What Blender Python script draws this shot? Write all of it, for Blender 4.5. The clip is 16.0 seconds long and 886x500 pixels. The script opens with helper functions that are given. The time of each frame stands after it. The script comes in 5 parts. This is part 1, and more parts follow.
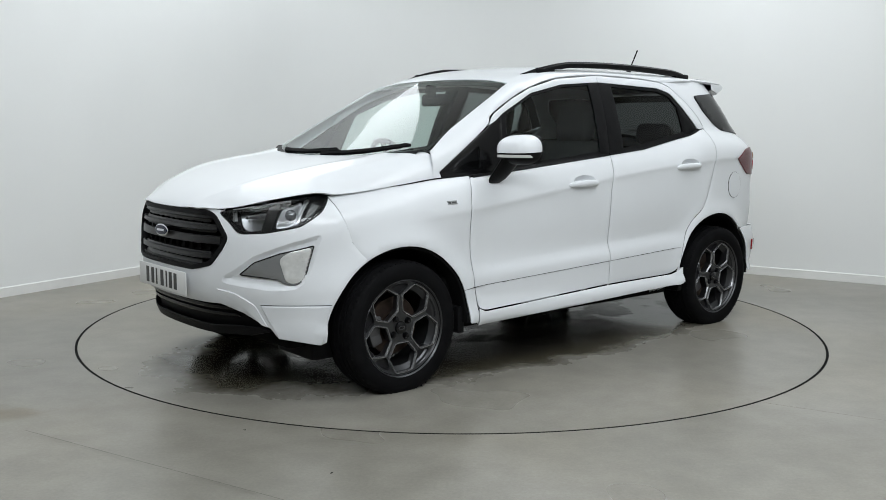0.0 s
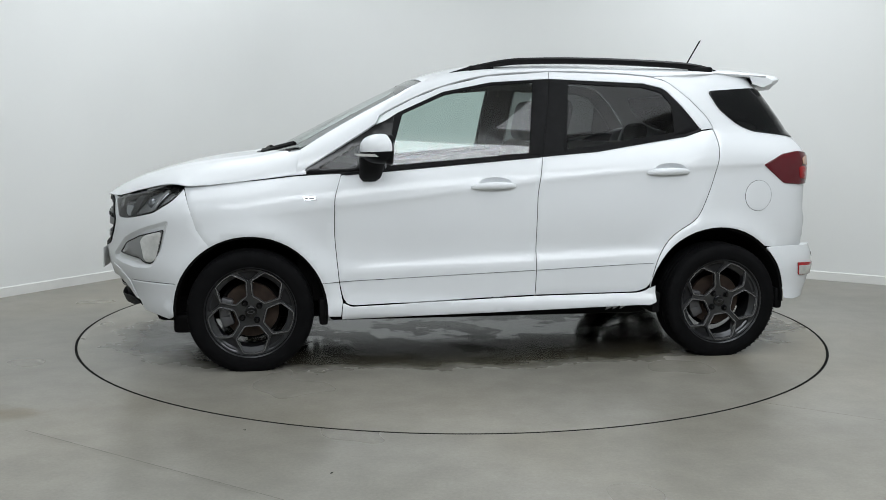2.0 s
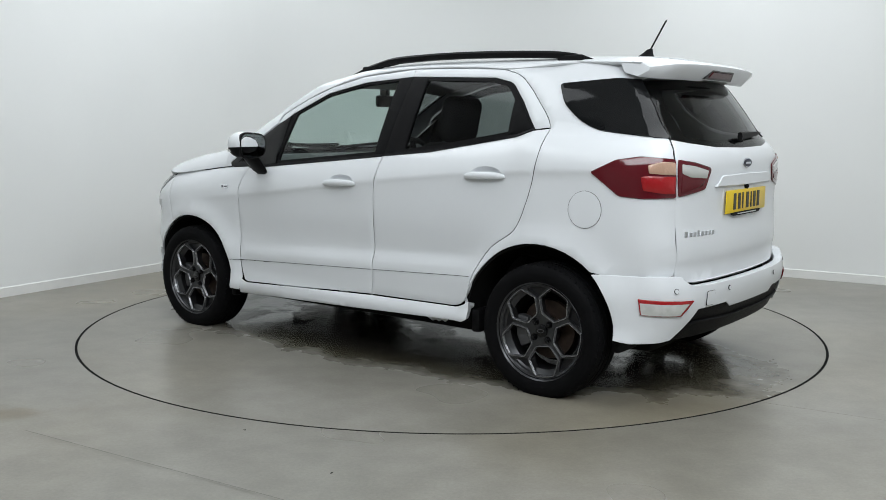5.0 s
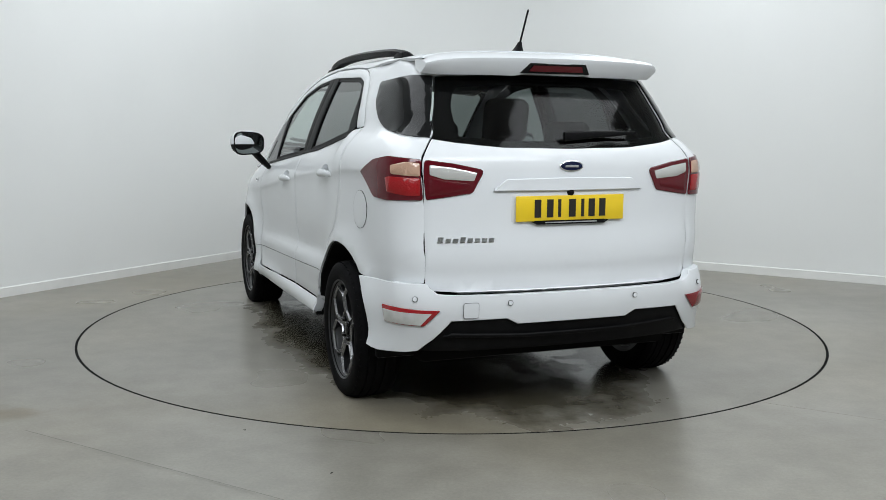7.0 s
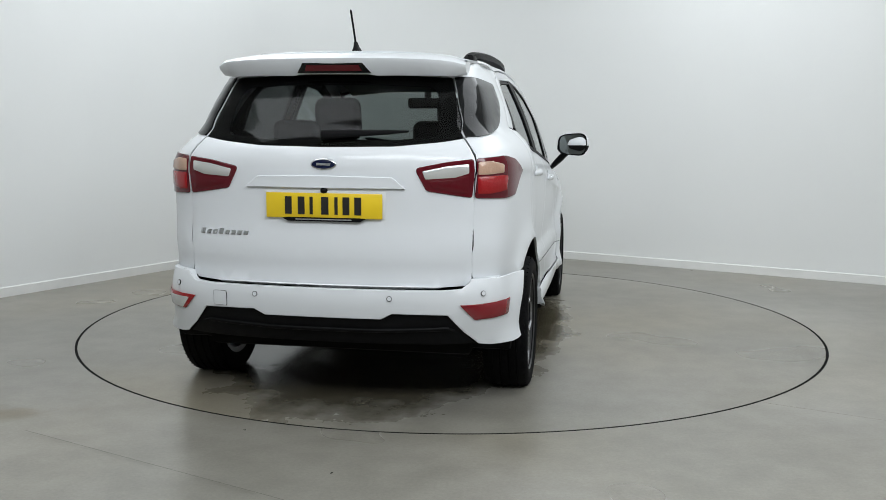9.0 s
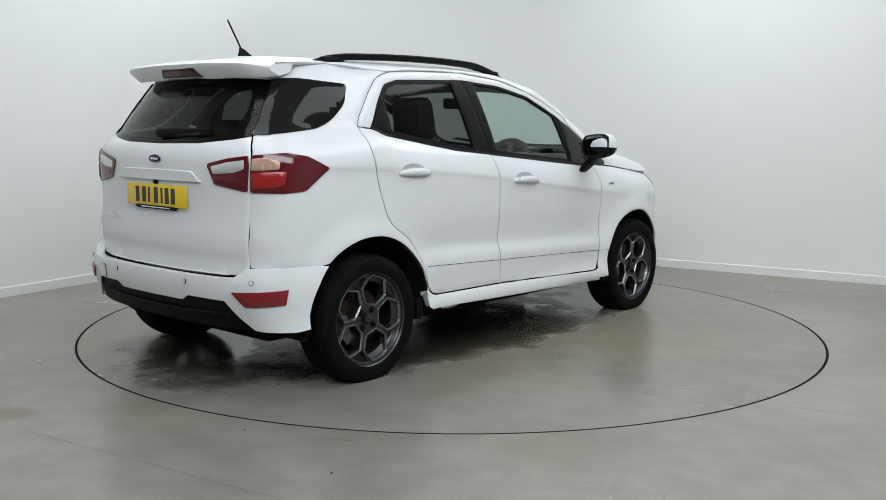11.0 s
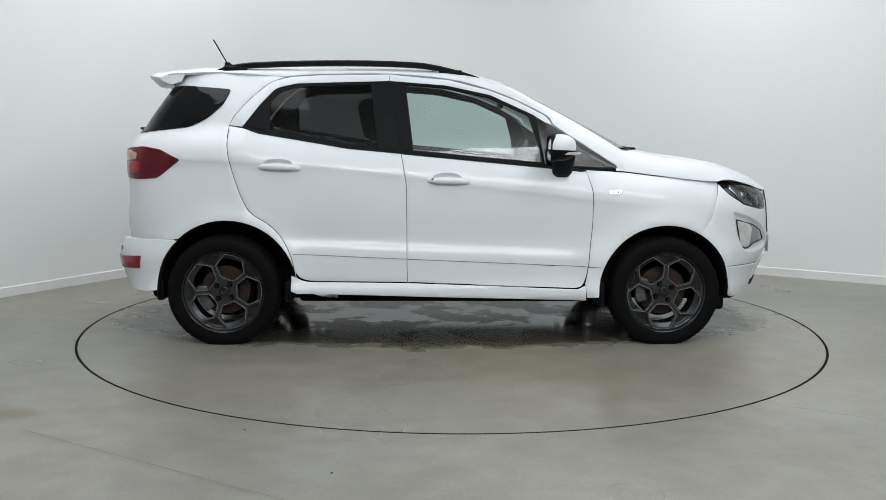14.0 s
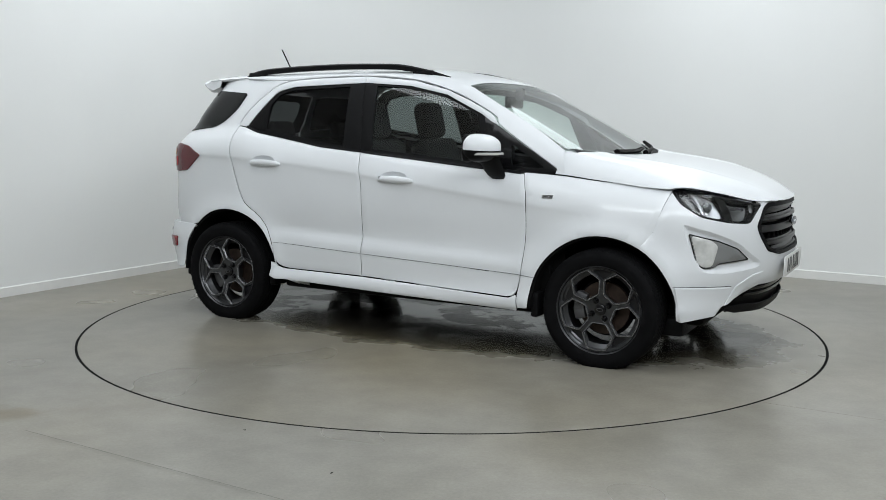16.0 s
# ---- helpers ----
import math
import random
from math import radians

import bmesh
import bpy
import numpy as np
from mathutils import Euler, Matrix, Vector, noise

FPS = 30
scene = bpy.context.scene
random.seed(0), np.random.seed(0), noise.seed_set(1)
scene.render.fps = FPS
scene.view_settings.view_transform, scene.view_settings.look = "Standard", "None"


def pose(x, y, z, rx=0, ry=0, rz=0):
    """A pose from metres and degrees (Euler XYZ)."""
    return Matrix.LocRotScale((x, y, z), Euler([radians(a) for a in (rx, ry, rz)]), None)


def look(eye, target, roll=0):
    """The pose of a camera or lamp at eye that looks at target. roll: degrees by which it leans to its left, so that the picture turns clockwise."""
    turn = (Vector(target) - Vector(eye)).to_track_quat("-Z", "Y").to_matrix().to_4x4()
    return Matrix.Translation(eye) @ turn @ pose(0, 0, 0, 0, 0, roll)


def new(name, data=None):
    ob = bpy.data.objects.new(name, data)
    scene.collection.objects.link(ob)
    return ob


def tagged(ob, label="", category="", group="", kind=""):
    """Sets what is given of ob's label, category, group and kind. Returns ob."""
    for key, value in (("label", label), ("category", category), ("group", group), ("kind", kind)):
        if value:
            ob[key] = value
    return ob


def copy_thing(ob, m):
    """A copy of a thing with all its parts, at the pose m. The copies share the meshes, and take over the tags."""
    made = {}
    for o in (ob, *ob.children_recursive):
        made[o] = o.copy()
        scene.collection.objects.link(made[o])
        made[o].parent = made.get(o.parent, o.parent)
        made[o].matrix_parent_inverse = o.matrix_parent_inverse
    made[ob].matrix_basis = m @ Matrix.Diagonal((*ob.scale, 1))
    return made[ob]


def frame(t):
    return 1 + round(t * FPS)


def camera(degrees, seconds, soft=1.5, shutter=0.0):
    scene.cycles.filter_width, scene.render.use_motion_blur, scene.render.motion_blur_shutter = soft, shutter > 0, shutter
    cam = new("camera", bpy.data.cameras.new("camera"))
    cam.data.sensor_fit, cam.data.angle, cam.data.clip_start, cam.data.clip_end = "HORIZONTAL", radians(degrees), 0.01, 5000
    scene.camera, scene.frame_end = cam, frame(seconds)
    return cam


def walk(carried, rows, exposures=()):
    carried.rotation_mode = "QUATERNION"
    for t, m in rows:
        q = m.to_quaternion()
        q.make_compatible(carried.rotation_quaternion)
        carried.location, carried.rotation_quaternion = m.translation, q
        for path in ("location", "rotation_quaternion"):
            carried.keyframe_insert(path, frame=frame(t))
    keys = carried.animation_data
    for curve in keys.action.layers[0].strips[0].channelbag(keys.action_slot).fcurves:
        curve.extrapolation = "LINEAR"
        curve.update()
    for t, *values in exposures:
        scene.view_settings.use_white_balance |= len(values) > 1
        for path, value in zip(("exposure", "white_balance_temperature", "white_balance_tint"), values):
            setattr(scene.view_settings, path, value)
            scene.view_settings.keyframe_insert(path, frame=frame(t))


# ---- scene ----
from mathutils.geometry import delaunay_2d_cdt

# The camera stands still before a turntable; the table and the car on it turn clockwise.
cam = camera(50.06, 16.0, soft=0.55)
EYE = (0.0, -5.948, 1.2435)
CAM = pose(*EYE, 90 - 7.459, 0.0, 0.503) @ pose(0, 0, 0, 0, 0, 0.373)
walk(cam, [(0, CAM), (16.0, CAM)])

# ---- light: a white photo booth under a large diffuse ceiling light ----
world = bpy.data.worlds.new("world")
world.use_nodes = True
scene.world = world
world.node_tree.nodes["Background"].inputs[0].default_value = (0.8, 0.9, 1.0, 1)
world.node_tree.nodes["Background"].inputs[1].default_value = 0.02
scene.view_settings.exposure = 0.1


def area(name, m, sx, sy, watts, colour=(1, 1, 1)):
    lamp = bpy.data.lights.new(name, "AREA")
    lamp.shape, lamp.size, lamp.size_y, lamp.energy, lamp.color = "RECTANGLE", sx, sy, watts, colour
    ob = new(name, lamp)
    ob.matrix_world = m
    return ob


CEILING = 3.6
TINT = (0.935, 0.985, 1.03)
for lx, watts in ((-1.75, 73), (2.05, 83)):
    area("ceiling_lamp", pose(lx, 0.1 - 0.25 * lx, CEILING - 0.12), 1.4, 6.4, watts, TINT)
area("entrance_lamp", look((0.7, -4.85, 3.28), (0.3, 0.0, 0.6)), 5.6, 1.1, 146, TINT)


# ---- materials ----
def material(name, colour, rough=0.5, metal=0.0, coat=0.0, vary=0.0, scale=6.0, bump=0.0, bump_scale=60.0, spec=0.5):
    m = bpy.data.materials.new(name)
    m.use_nodes = True
    nt = m.node_tree
    b = nt.nodes["Principled BSDF"]
    b.inputs["Base Color"].default_value = (*colour, 1)
    b.inputs["Roughness"].default_value = rough
    b.inputs["Metallic"].default_value = metal
    b.inputs["Coat Weight"].default_value = coat
    b.inputs["Coat Roughness"].default_value = 0.04
    b.inputs["Specular IOR Level"].default_value = spec
    if vary or bump:
        tc = nt.nodes.new("ShaderNodeTexCoord")
    if vary:
        n = nt.nodes.new("ShaderNodeTexNoise")
        n.inputs["Scale"].default_value, n.inputs["Detail"].default_value = scale, 6
        nt.links.new(tc.outputs["Object"], n.inputs["Vector"])
        r = nt.nodes.new("ShaderNodeMapRange")
        r.inputs["From Min"].default_value, r.inputs["From Max"].default_value = 0.3, 0.7
        r.inputs["To Min"].default_value, r.inputs["To Max"].default_value = 1 - vary, 1 + vary
        nt.links.new(n.outputs["Fac"], r.inputs["Value"])
        mul = nt.nodes.new("ShaderNodeVectorMath")
        mul.operation = "SCALE"
        mul.inputs[0].default_value = colour
        nt.links.new(r.outputs["Result"], mul.inputs["Scale"])
        nt.links.new(mul.outputs["Vector"], b.inputs["Base Color"])
    if bump:
        n2 = nt.nodes.new("ShaderNodeTexNoise")
        n2.inputs["Scale"].default_value, n2.inputs["Detail"].default_value = bump_scale, 4
        nt.links.new(tc.outputs["Object"], n2.inputs["Vector"])
        bp = nt.nodes.new("ShaderNodeBump")
        bp.inputs["Strength"].default_value, bp.inputs["Distance"].default_value = bump, 0.004
        nt.links.new(n2.outputs["Fac"], bp.inputs["Height"])
        nt.links.new(bp.outputs["Normal"], b.inputs["Normal"])
    return m


def glass(name, colour, rough=0.0, low=0.045):
    """Thin sheet glass: a tinted clear pane whose mirror gloss grows towards grazing angles."""
    m = bpy.data.materials.new(name)
    m.use_nodes = True
    nt = m.node_tree
    nt.nodes.clear()
    out = nt.nodes.new("ShaderNodeOutputMaterial")
    tr = nt.nodes.new("ShaderNodeBsdfTransparent")
    tr.inputs[0].default_value = (*colour, 1)
    gl = nt.nodes.new("ShaderNodeBsdfGlossy")
    gl.inputs["Roughness"].default_value = rough
    lw = nt.nodes.new("ShaderNodeLayerWeight")
    lw.inputs["Blend"].default_value = 0.5
    pw = nt.nodes.new("ShaderNodeMath")
    pw.operation = "POWER"
    pw.inputs[1].default_value = 5.0
    nt.links.new(lw.outputs["Facing"], pw.inputs[0])
    ma = nt.nodes.new("ShaderNodeMath")
    ma.operation = "MULTIPLY_ADD"
    ma.inputs[1].default_value, ma.inputs[2].default_value = 1 - low, low
    nt.links.new(pw.outputs[0], ma.inputs[0])
    mx = nt.nodes.new("ShaderNodeMixShader")
    nt.links.new(ma.outputs[0], mx.inputs[0])
    nt.links.new(tr.outputs[0], mx.inputs[1])
    nt.links.new(gl.outputs[0], mx.inputs[2])
    nt.links.new(mx.outputs[0], out.inputs[0])
    return m


WHITE = material("white_paint", (0.715, 0.735, 0.755), 0.4, coat=0.55, spec=0.2, vary=0.012, scale=3.0)
WHITE.node_tree.nodes["Principled BSDF"].inputs["Coat Roughness"].default_value = 0.05
BLACK = material("black_plastic", (0.006, 0.006, 0.0065), 0.5, spec=0.09, vary=0.2, scale=30, bump=0.15, bump_scale=300)
GLOSS = material("gloss_black", (0.005, 0.005, 0.0055), 0.18, spec=0.35)
GRILLE = material("grille_black", (0.012, 0.012, 0.0125), 0.3, spec=0.35)
DARK = material("underbody", (0.005, 0.005, 0.005), 0.9, spec=0.1, vary=0.3, scale=8)
RUBBER = material("tyre_rubber", (0.0048, 0.0048, 0.0053), 0.75, spec=0.07, vary=0.25, scale=14, bump=0.2, bump_scale=120)
SEALM = material("seal_rubber", (0.004, 0.004, 0.004), 0.8, spec=0.08)
RIMM = material("graphite_alloy", (0.064, 0.065, 0.068), 0.30, 0.8, vary=0.08, scale=20)
# same graphite, lightened to paint the highlight along the spoke ridges
RIM_LIT = material("spoke_edge_highlight", (0.25, 0.252, 0.26), 0.26, 0.8)
NUT = material("wheel_nut_steel", (0.030, 0.030, 0.032), 0.22, 0.9)
# same graphite, darkened to paint the shade in the spoke pockets
RIM_SHADED = material("graphite_in_shade", (0.024, 0.024, 0.026), 0.4, 0.6)
CHROME = material("chrome", (0.75, 0.76, 0.78), 0.12, 1.0)
STEEL = material("brake_steel", (0.050, 0.034, 0.026), 0.5, 0.6, vary=0.3, scale=25)
CALIPER = material("caliper_metal", (0.12, 0.12, 0.125), 0.5, 0.7)
REDLENS = material("red_lens", (0.20, 0.006, 0.012), 0.08, coat=0.6)
DEEPRED = material("dark_red_lens", (0.095, 0.004, 0.009), 0.10, coat=0.1)
BRIGHTRED = material("bright_red_reflector", (0.31, 0.008, 0.011), 0.12, coat=0.3, bump=0.5, bump_scale=90)
AMBER = material("amber_lens", (0.50, 0.32, 0.23), 0.15, coat=0.6, bump=0.5, bump_scale=80)
CLEARLENS = material("clear_reverse_lens", (0.62, 0.62, 0.60), 0.1, 0.3, coat=0.6)
FOGLENS = material("ribbed_lamp_lens", (0.66, 0.665, 0.65), 0.14, 0.25, coat=0.6, vary=0.12, scale=30)
REFLECTOR = material("lamp_reflector", (0.42, 0.43, 0.44), 0.28, 1.0)
LAMPGREY = material("lamp_housing", (0.045, 0.045, 0.047), 0.22, 0.2)
YELLOW = material("yellow_plate", (0.80, 0.56, 0.02), 0.3, vary=0.02)
PLATEW = material("white_plate", (0.75, 0.75, 0.74), 0.3)
INK = material("plate_ink", (0.015, 0.013, 0.012), 0.4)
BADGE = material("badge_blue", (0.006, 0.010, 0.035), 0.2, spec=0.3)
FABRIC = material("seat_fabric", (0.013, 0.013, 0.0145), 0.9, vary=0.25, scale=40, bump=0.3, bump_scale=200)
DASH = material("dashboard_plastic", (0.030, 0.030, 0.032), 0.6, bump=0.2, bump_scale=200)
HEADLINER = material("headliner_cloth", (0.40, 0.39, 0.37), 0.9, vary=0.05)
CLEAR = glass("clear_glass", (0.72, 0.82, 0.79), 0.03, 0.07)
SCREEN = glass("windscreen_glass", (0.78, 0.86, 0.83), 0.04, 0.08)
PRIVACY = glass("privacy_glass", (0.20, 0.212, 0.212), 0.06, 0.022)
LENS = glass("headlamp_lens", (0.80, 0.81, 0.82))
MIRROR = material("mirror_glass", (0.22, 0.24, 0.24), 0.03, 1.0)


def wall_material():
    return material("white_wall_paint", (0.80, 0.81, 0.80), 0.75, vary=0.018, scale=0.9, bump=0.06, bump_scale=40)


def floor_material(name, wet=False):
    """Sealed grey concrete: cloudy tone, brown stains, fine grit; on the turntable dark wet patches, with the car's
    shade painted in.
    """
    m = bpy.data.materials.new(name)
    m.use_nodes = True
    nt = m.node_tree
    b = nt.nodes["Principled BSDF"]
    tc = nt.nodes.new("ShaderNodeTexCoord")

    def noise_node(scale, detail, rough=0.55):
        n = nt.nodes.new("ShaderNodeTexNoise")
        n.inputs["Scale"].default_value, n.inputs["Detail"].default_value, n.inputs["Roughness"].default_value = scale, detail, rough
        nt.links.new(tc.outputs["Object"], n.inputs["Vector"])
        return n

    def ramp(src, a, b_, c0, c1):
        r = nt.nodes.new("ShaderNodeValToRGB")
        r.color_ramp.elements[0].position, r.color_ramp.elements[1].position = a, b_
        r.color_ramp.elements[0].color, r.color_ramp.elements[1].color = (*c0, 1), (*c1, 1)
        nt.links.new(src, r.inputs[0])
        return r

    def mix(fac, a, b_, mode="MIX", f=1.0):
        x = nt.nodes.new("ShaderNodeMix")
        x.data_type, x.blend_type = "RGBA", mode
        if fac is None:
            x.inputs[0].default_value = f
        else:
            nt.links.new(fac, x.inputs[0])
        nt.links.new(a, x.inputs[6])
        nt.links.new(b_, x.inputs[7])
        return x.outputs[2]

    base = ramp(noise_node(0.7, 3, 0.4).outputs["Fac"], 0.3, 0.72, (0.214, 0.204, 0.176), (0.285, 0.273, 0.240))
    grit = ramp(noise_node(70, 6, 0.75).outputs["Fac"], 0.28, 0.72, (0.80, 0.80, 0.79), (1.12, 1.12, 1.12))
    fleck = ramp(noise_node(26, 3, 0.6).outputs["Fac"], 0.27, 0.31, (0.62, 0.60, 0.55), (1, 1, 1))
    stain = ramp(noise_node(0.42, 2, 0.4).outputs["Fac"], 0.42, 0.85, (1, 1, 1), (0.84, 0.75, 0.56))
    base.color_ramp.interpolation = stain.color_ramp.interpolation = "EASE"
    colour = mix(None, base.outputs[0], grit.outputs[0], "MULTIPLY", 0.85)
    colour = mix(None, colour, fleck.outputs[0], "MULTIPLY", 0.22)
    mottle = ramp(noise_node(5.5, 4, 0.6).outputs["Fac"], 0.25, 0.75, (0.88, 0.875, 0.86), (1.1, 1.1, 1.1))
    mottle.color_ramp.interpolation = "EASE"
    colour = mix(None, colour, mottle.outputs[0], "MULTIPLY", 1.0)
    colour = mix(None, colour, stain.outputs[0], "MULTIPLY", 0.9)
    if not wet:
        # an old brown spill beside the turntable
        off0 = nt.nodes.new("ShaderNodeVectorMath")
        off0.operation = "SUBTRACT"
        off0.inputs[1].default_value = (-1.95, -2.0, 0)
        nt.links.new(tc.outputs["Object"], off0.inputs[0])
        len0 = nt.nodes.new("ShaderNodeVectorMath")
        len0.operation = "LENGTH"
        nt.links.new(off0.outputs[0], len0.inputs[0])
        wob0 = nt.nodes.new("ShaderNodeMath")
        wob0.operation = "MULTIPLY_ADD"
        wob0.inputs[1].default_value = 1.3
        nt.links.new(noise_node(1.4, 4, 0.5).outputs["Fac"], wob0.inputs[0])
        nt.links.new(len0.outputs["Value"], wob0.inputs[2])
        spill = ramp(wob0.outputs[0], 0.80, 2.1, (0.68, 0.59, 0.40), (1, 1, 1))
        spill.color_ramp.interpolation = "EASE"
        colour = mix(None, colour, spill.outputs[0], "MULTIPLY", 1.0)
    rough = ramp(noise_node(1.1, 2, 0.4).outputs["Fac"], 0.3, 0.7, (0.27, 0.27, 0.27), (0.30, 0.30, 0.30)).outputs[0]
    if wet:
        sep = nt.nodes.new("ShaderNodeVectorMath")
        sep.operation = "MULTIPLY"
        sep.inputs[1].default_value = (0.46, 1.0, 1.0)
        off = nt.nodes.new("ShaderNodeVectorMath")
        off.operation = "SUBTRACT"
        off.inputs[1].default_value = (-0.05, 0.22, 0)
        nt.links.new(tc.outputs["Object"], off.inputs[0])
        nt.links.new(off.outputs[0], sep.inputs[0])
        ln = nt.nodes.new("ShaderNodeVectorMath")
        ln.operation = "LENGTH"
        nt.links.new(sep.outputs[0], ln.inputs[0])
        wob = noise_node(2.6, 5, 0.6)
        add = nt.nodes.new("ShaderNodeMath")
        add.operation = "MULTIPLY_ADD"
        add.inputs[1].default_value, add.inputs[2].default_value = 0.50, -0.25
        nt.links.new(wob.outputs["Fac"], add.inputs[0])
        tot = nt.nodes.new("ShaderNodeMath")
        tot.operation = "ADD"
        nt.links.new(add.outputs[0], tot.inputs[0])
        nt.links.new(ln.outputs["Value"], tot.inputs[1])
        # wet floor, made wider and darker to take in the car's soft shadow
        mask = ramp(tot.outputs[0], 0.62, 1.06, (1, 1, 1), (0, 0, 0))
        damp_shade = ramp(tot.outputs[0], 0.80, 1.50, (1, 1, 1), (0, 0, 0))
        damp_shade.color_ramp.interpolation = "EASE"
        # both colours hold the wetness and the shade beneath the car
        wet_shade_rgb = nt.nodes.new("ShaderNodeRGB")
        wet_shade_rgb.outputs[0].default_value = (0.036, 0.033, 0.027, 1)
        damp_shade_rgb = nt.nodes.new("ShaderNodeRGB")
        damp_shade_rgb.outputs[0].default_value = (0.36, 0.33, 0.24, 1)
        both = mix(None, colour, damp_shade_rgb.outputs[0], "MULTIPLY", 1.0)
        colour = mix(damp_shade.outputs[0], colour, both)
        colour = mix(mask.outputs[0], colour, wet_shade_rgb.outputs[0])
        pud = ramp(noise_node(2.4, 6, 0.6).outputs["Fac"], 0.48, 0.52, (0, 0, 0), (1, 1, 1))
        wr = nt.nodes.new("ShaderNodeMapRange")
        wr.inputs["To Min"].default_value, wr.inputs["To Max"].default_value = 0.24, 0.11
        nt.links.new(pud.outputs[0], wr.inputs["Value"])
        film = nt.nodes.new("ShaderNodeRGB")
        film.outputs[0].default_value = (0.17, 0.17, 0.17, 1)
        rough = mix(damp_shade.outputs[0], rough, film.outputs[0])
        rough = mix(mask.outputs[0], rough, wr.outputs["Result"])
        ws = nt.nodes.new("ShaderNodeMapRange")
        ws.inputs["To Min"].default_value, ws.inputs["To Max"].default_value = 0.14, 0.36
        nt.links.new(pud.outputs[0], ws.inputs["Value"])
        dry = nt.nodes.new("ShaderNodeRGB")
        dry.outputs[0].default_value = (0.4, 0.4, 0.4, 1)
        nt.links.new(mix(mask.outputs[0], dry.outputs[0], ws.outputs["Result"]), b.inputs["Specular IOR Level"])
    nt.links.new(colour, b.inputs["Base Color"])
    nt.links.new(rough, b.inputs["Roughness"])
    bp = nt.nodes.new("ShaderNodeBump")
    bp.inputs["Strength"].default_value, bp.inputs["Distance"].default_value = 0.05, 0.002
    nt.links.new(noise_node(45, 5).outputs["Fac"], bp.inputs["Height"])
    nt.links.new(bp.outputs["Normal"], b.inputs["Normal"])
    return m


WALL = wall_material()
FLOOR = floor_material("concrete_floor")
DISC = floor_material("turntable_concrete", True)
TRIM = material("white_skirting", (0.78, 0.78, 0.76), 0.45, vary=0.03, scale=5)


# ---- mesh helpers ----
def link(name, bm, mat, parent=None, label="", smooth=True):
    me = bpy.data.meshes.new(name)
    bm.to_mesh(me)
    bm.free()
    me.materials.append(mat)
    if smooth:
        me.polygons.foreach_set("use_smooth", [True] * len(me.polygons))
        me.set_sharp_from_angle(angle=radians(38))
    ob = new(name, me)
    if parent:
        ob.parent = parent
    if label:
        ob["label"] = label
    return ob


def part(name, bm, mat, parent, label="", smooth=True):
    return link(name, bm, mat, parent, label, smooth)


def curve(xs, ys):
    """A monotone cubic through a few stations, tabled for quick use."""
    x, y = np.array(xs, float), np.array(ys, float)
    h, d = np.diff(x), np.diff(y) / np.diff(x)
    m = np.zeros(len(x))
    m[0], m[-1] = d[0], d[-1]
    for i in range(1, len(x) - 1):
        if d[i - 1] * d[i] > 0:
            w1, w2 = 2 * h[i] + h[i - 1], h[i] + 2 * h[i - 1]
            m[i] = (w1 + w2) / (w1 / d[i - 1] + w2 / d[i])
    g = np.linspace(x[0], x[-1], 400)
    k = np.clip(np.searchsorted(x, g) - 1, 0, len(h) - 1)
    t = (g - x[k]) / h[k]
    v = (2 * t**3 - 3 * t**2 + 1) * y[k] + (t**3 - 2 * t**2 + t) * h[k] * m[k] + (3 * t**2 - 2 * t**3) * y[k + 1] + (t**3 - t**2) * h[k] * m[k + 1]
    table, lo, step = v.tolist(), float(x[0]), float(g[1] - g[0])

    def f(a):
        q = (a - lo) / step
        if q <= 0:
            return table[0]
        if q >= 399:
            return table[399]
        i = int(q)
        return table[i] + (table[i + 1] - table[i]) * (q - i)
    return f


def rounded(pts, r=0.02, n=4):
    """A closed outline with its corners rounded; a point may carry its own radius as a third number."""
    out, k = [], len(pts)
    for i, p in enumerate(pts):
        a, b, c = Vector(pts[i - 1][:2]), Vector(p[:2]), Vector(pts[(i + 1) % k][:2])
        rr = p[2] if len(p) > 2 else r
        ra, rc = min(rr, (a - b).length * 0.45), min(rr, (c - b).length * 0.45)
        if rr <= 0:
            out.append(b)
            continue
        p0, p1 = b + (a - b).normalized() * ra, b + (c - b).normalized() * rc
        for j in range(n + 1):
            t = j / n
            out.append(p0 * (1 - t) ** 2 + b * 2 * t * (1 - t) + p1 * t * t)
    return out


def arc(cx, cz, r, a0, a1, n=18):
    return [(cx + r * math.cos(radians(a0 + (a1 - a0) * i / n)), cz + r * math.sin(radians(a0 + (a1 - a0) * i / n)), 0) for i in range(n + 1)]


def signed(poly):
    return sum(poly[i - 1][0] * poly[i][1] - poly[i][0] * poly[i - 1][1] for i in range(len(poly))) / 2


def inset(poly, d):
    """The outline moved inwards by d."""
    sgn = 1 if signed(poly) > 0 else -1
    out, n = [], len(poly)
    for i in range(n):
        a, b, c = poly[i - 1], poly[i], poly[(i + 1) % n]
        e1, e2 = (b - a), (c - b)
        if e1.length < 1e-7 or e2.length < 1e-7:
            out.append(b.copy())
            continue
        e1, e2 = e1.normalized(), e2.normalized()
        n1, n2 = Vector((-e1.y, e1.x)), Vector((-e2.y, e2.x))
        nn = n1 + n2
        if nn.length < 0.3:
            nn = n1
        nn = nn.normalized()
        out.append(b + nn * (sgn * d / max(0.5, nn.dot(n1))))
    return out


def dense(poly, step):
    out = []
    for i in range(len(poly)):
        a, b = poly[i], poly[(i + 1) % len(poly)]
        k = max(1, int((b - a).length / step + 0.5))
        if (b - a).length < 1e-5:
            continue
        for j in range(k):
            out.append(a + (b - a) * (j / k))
    return out


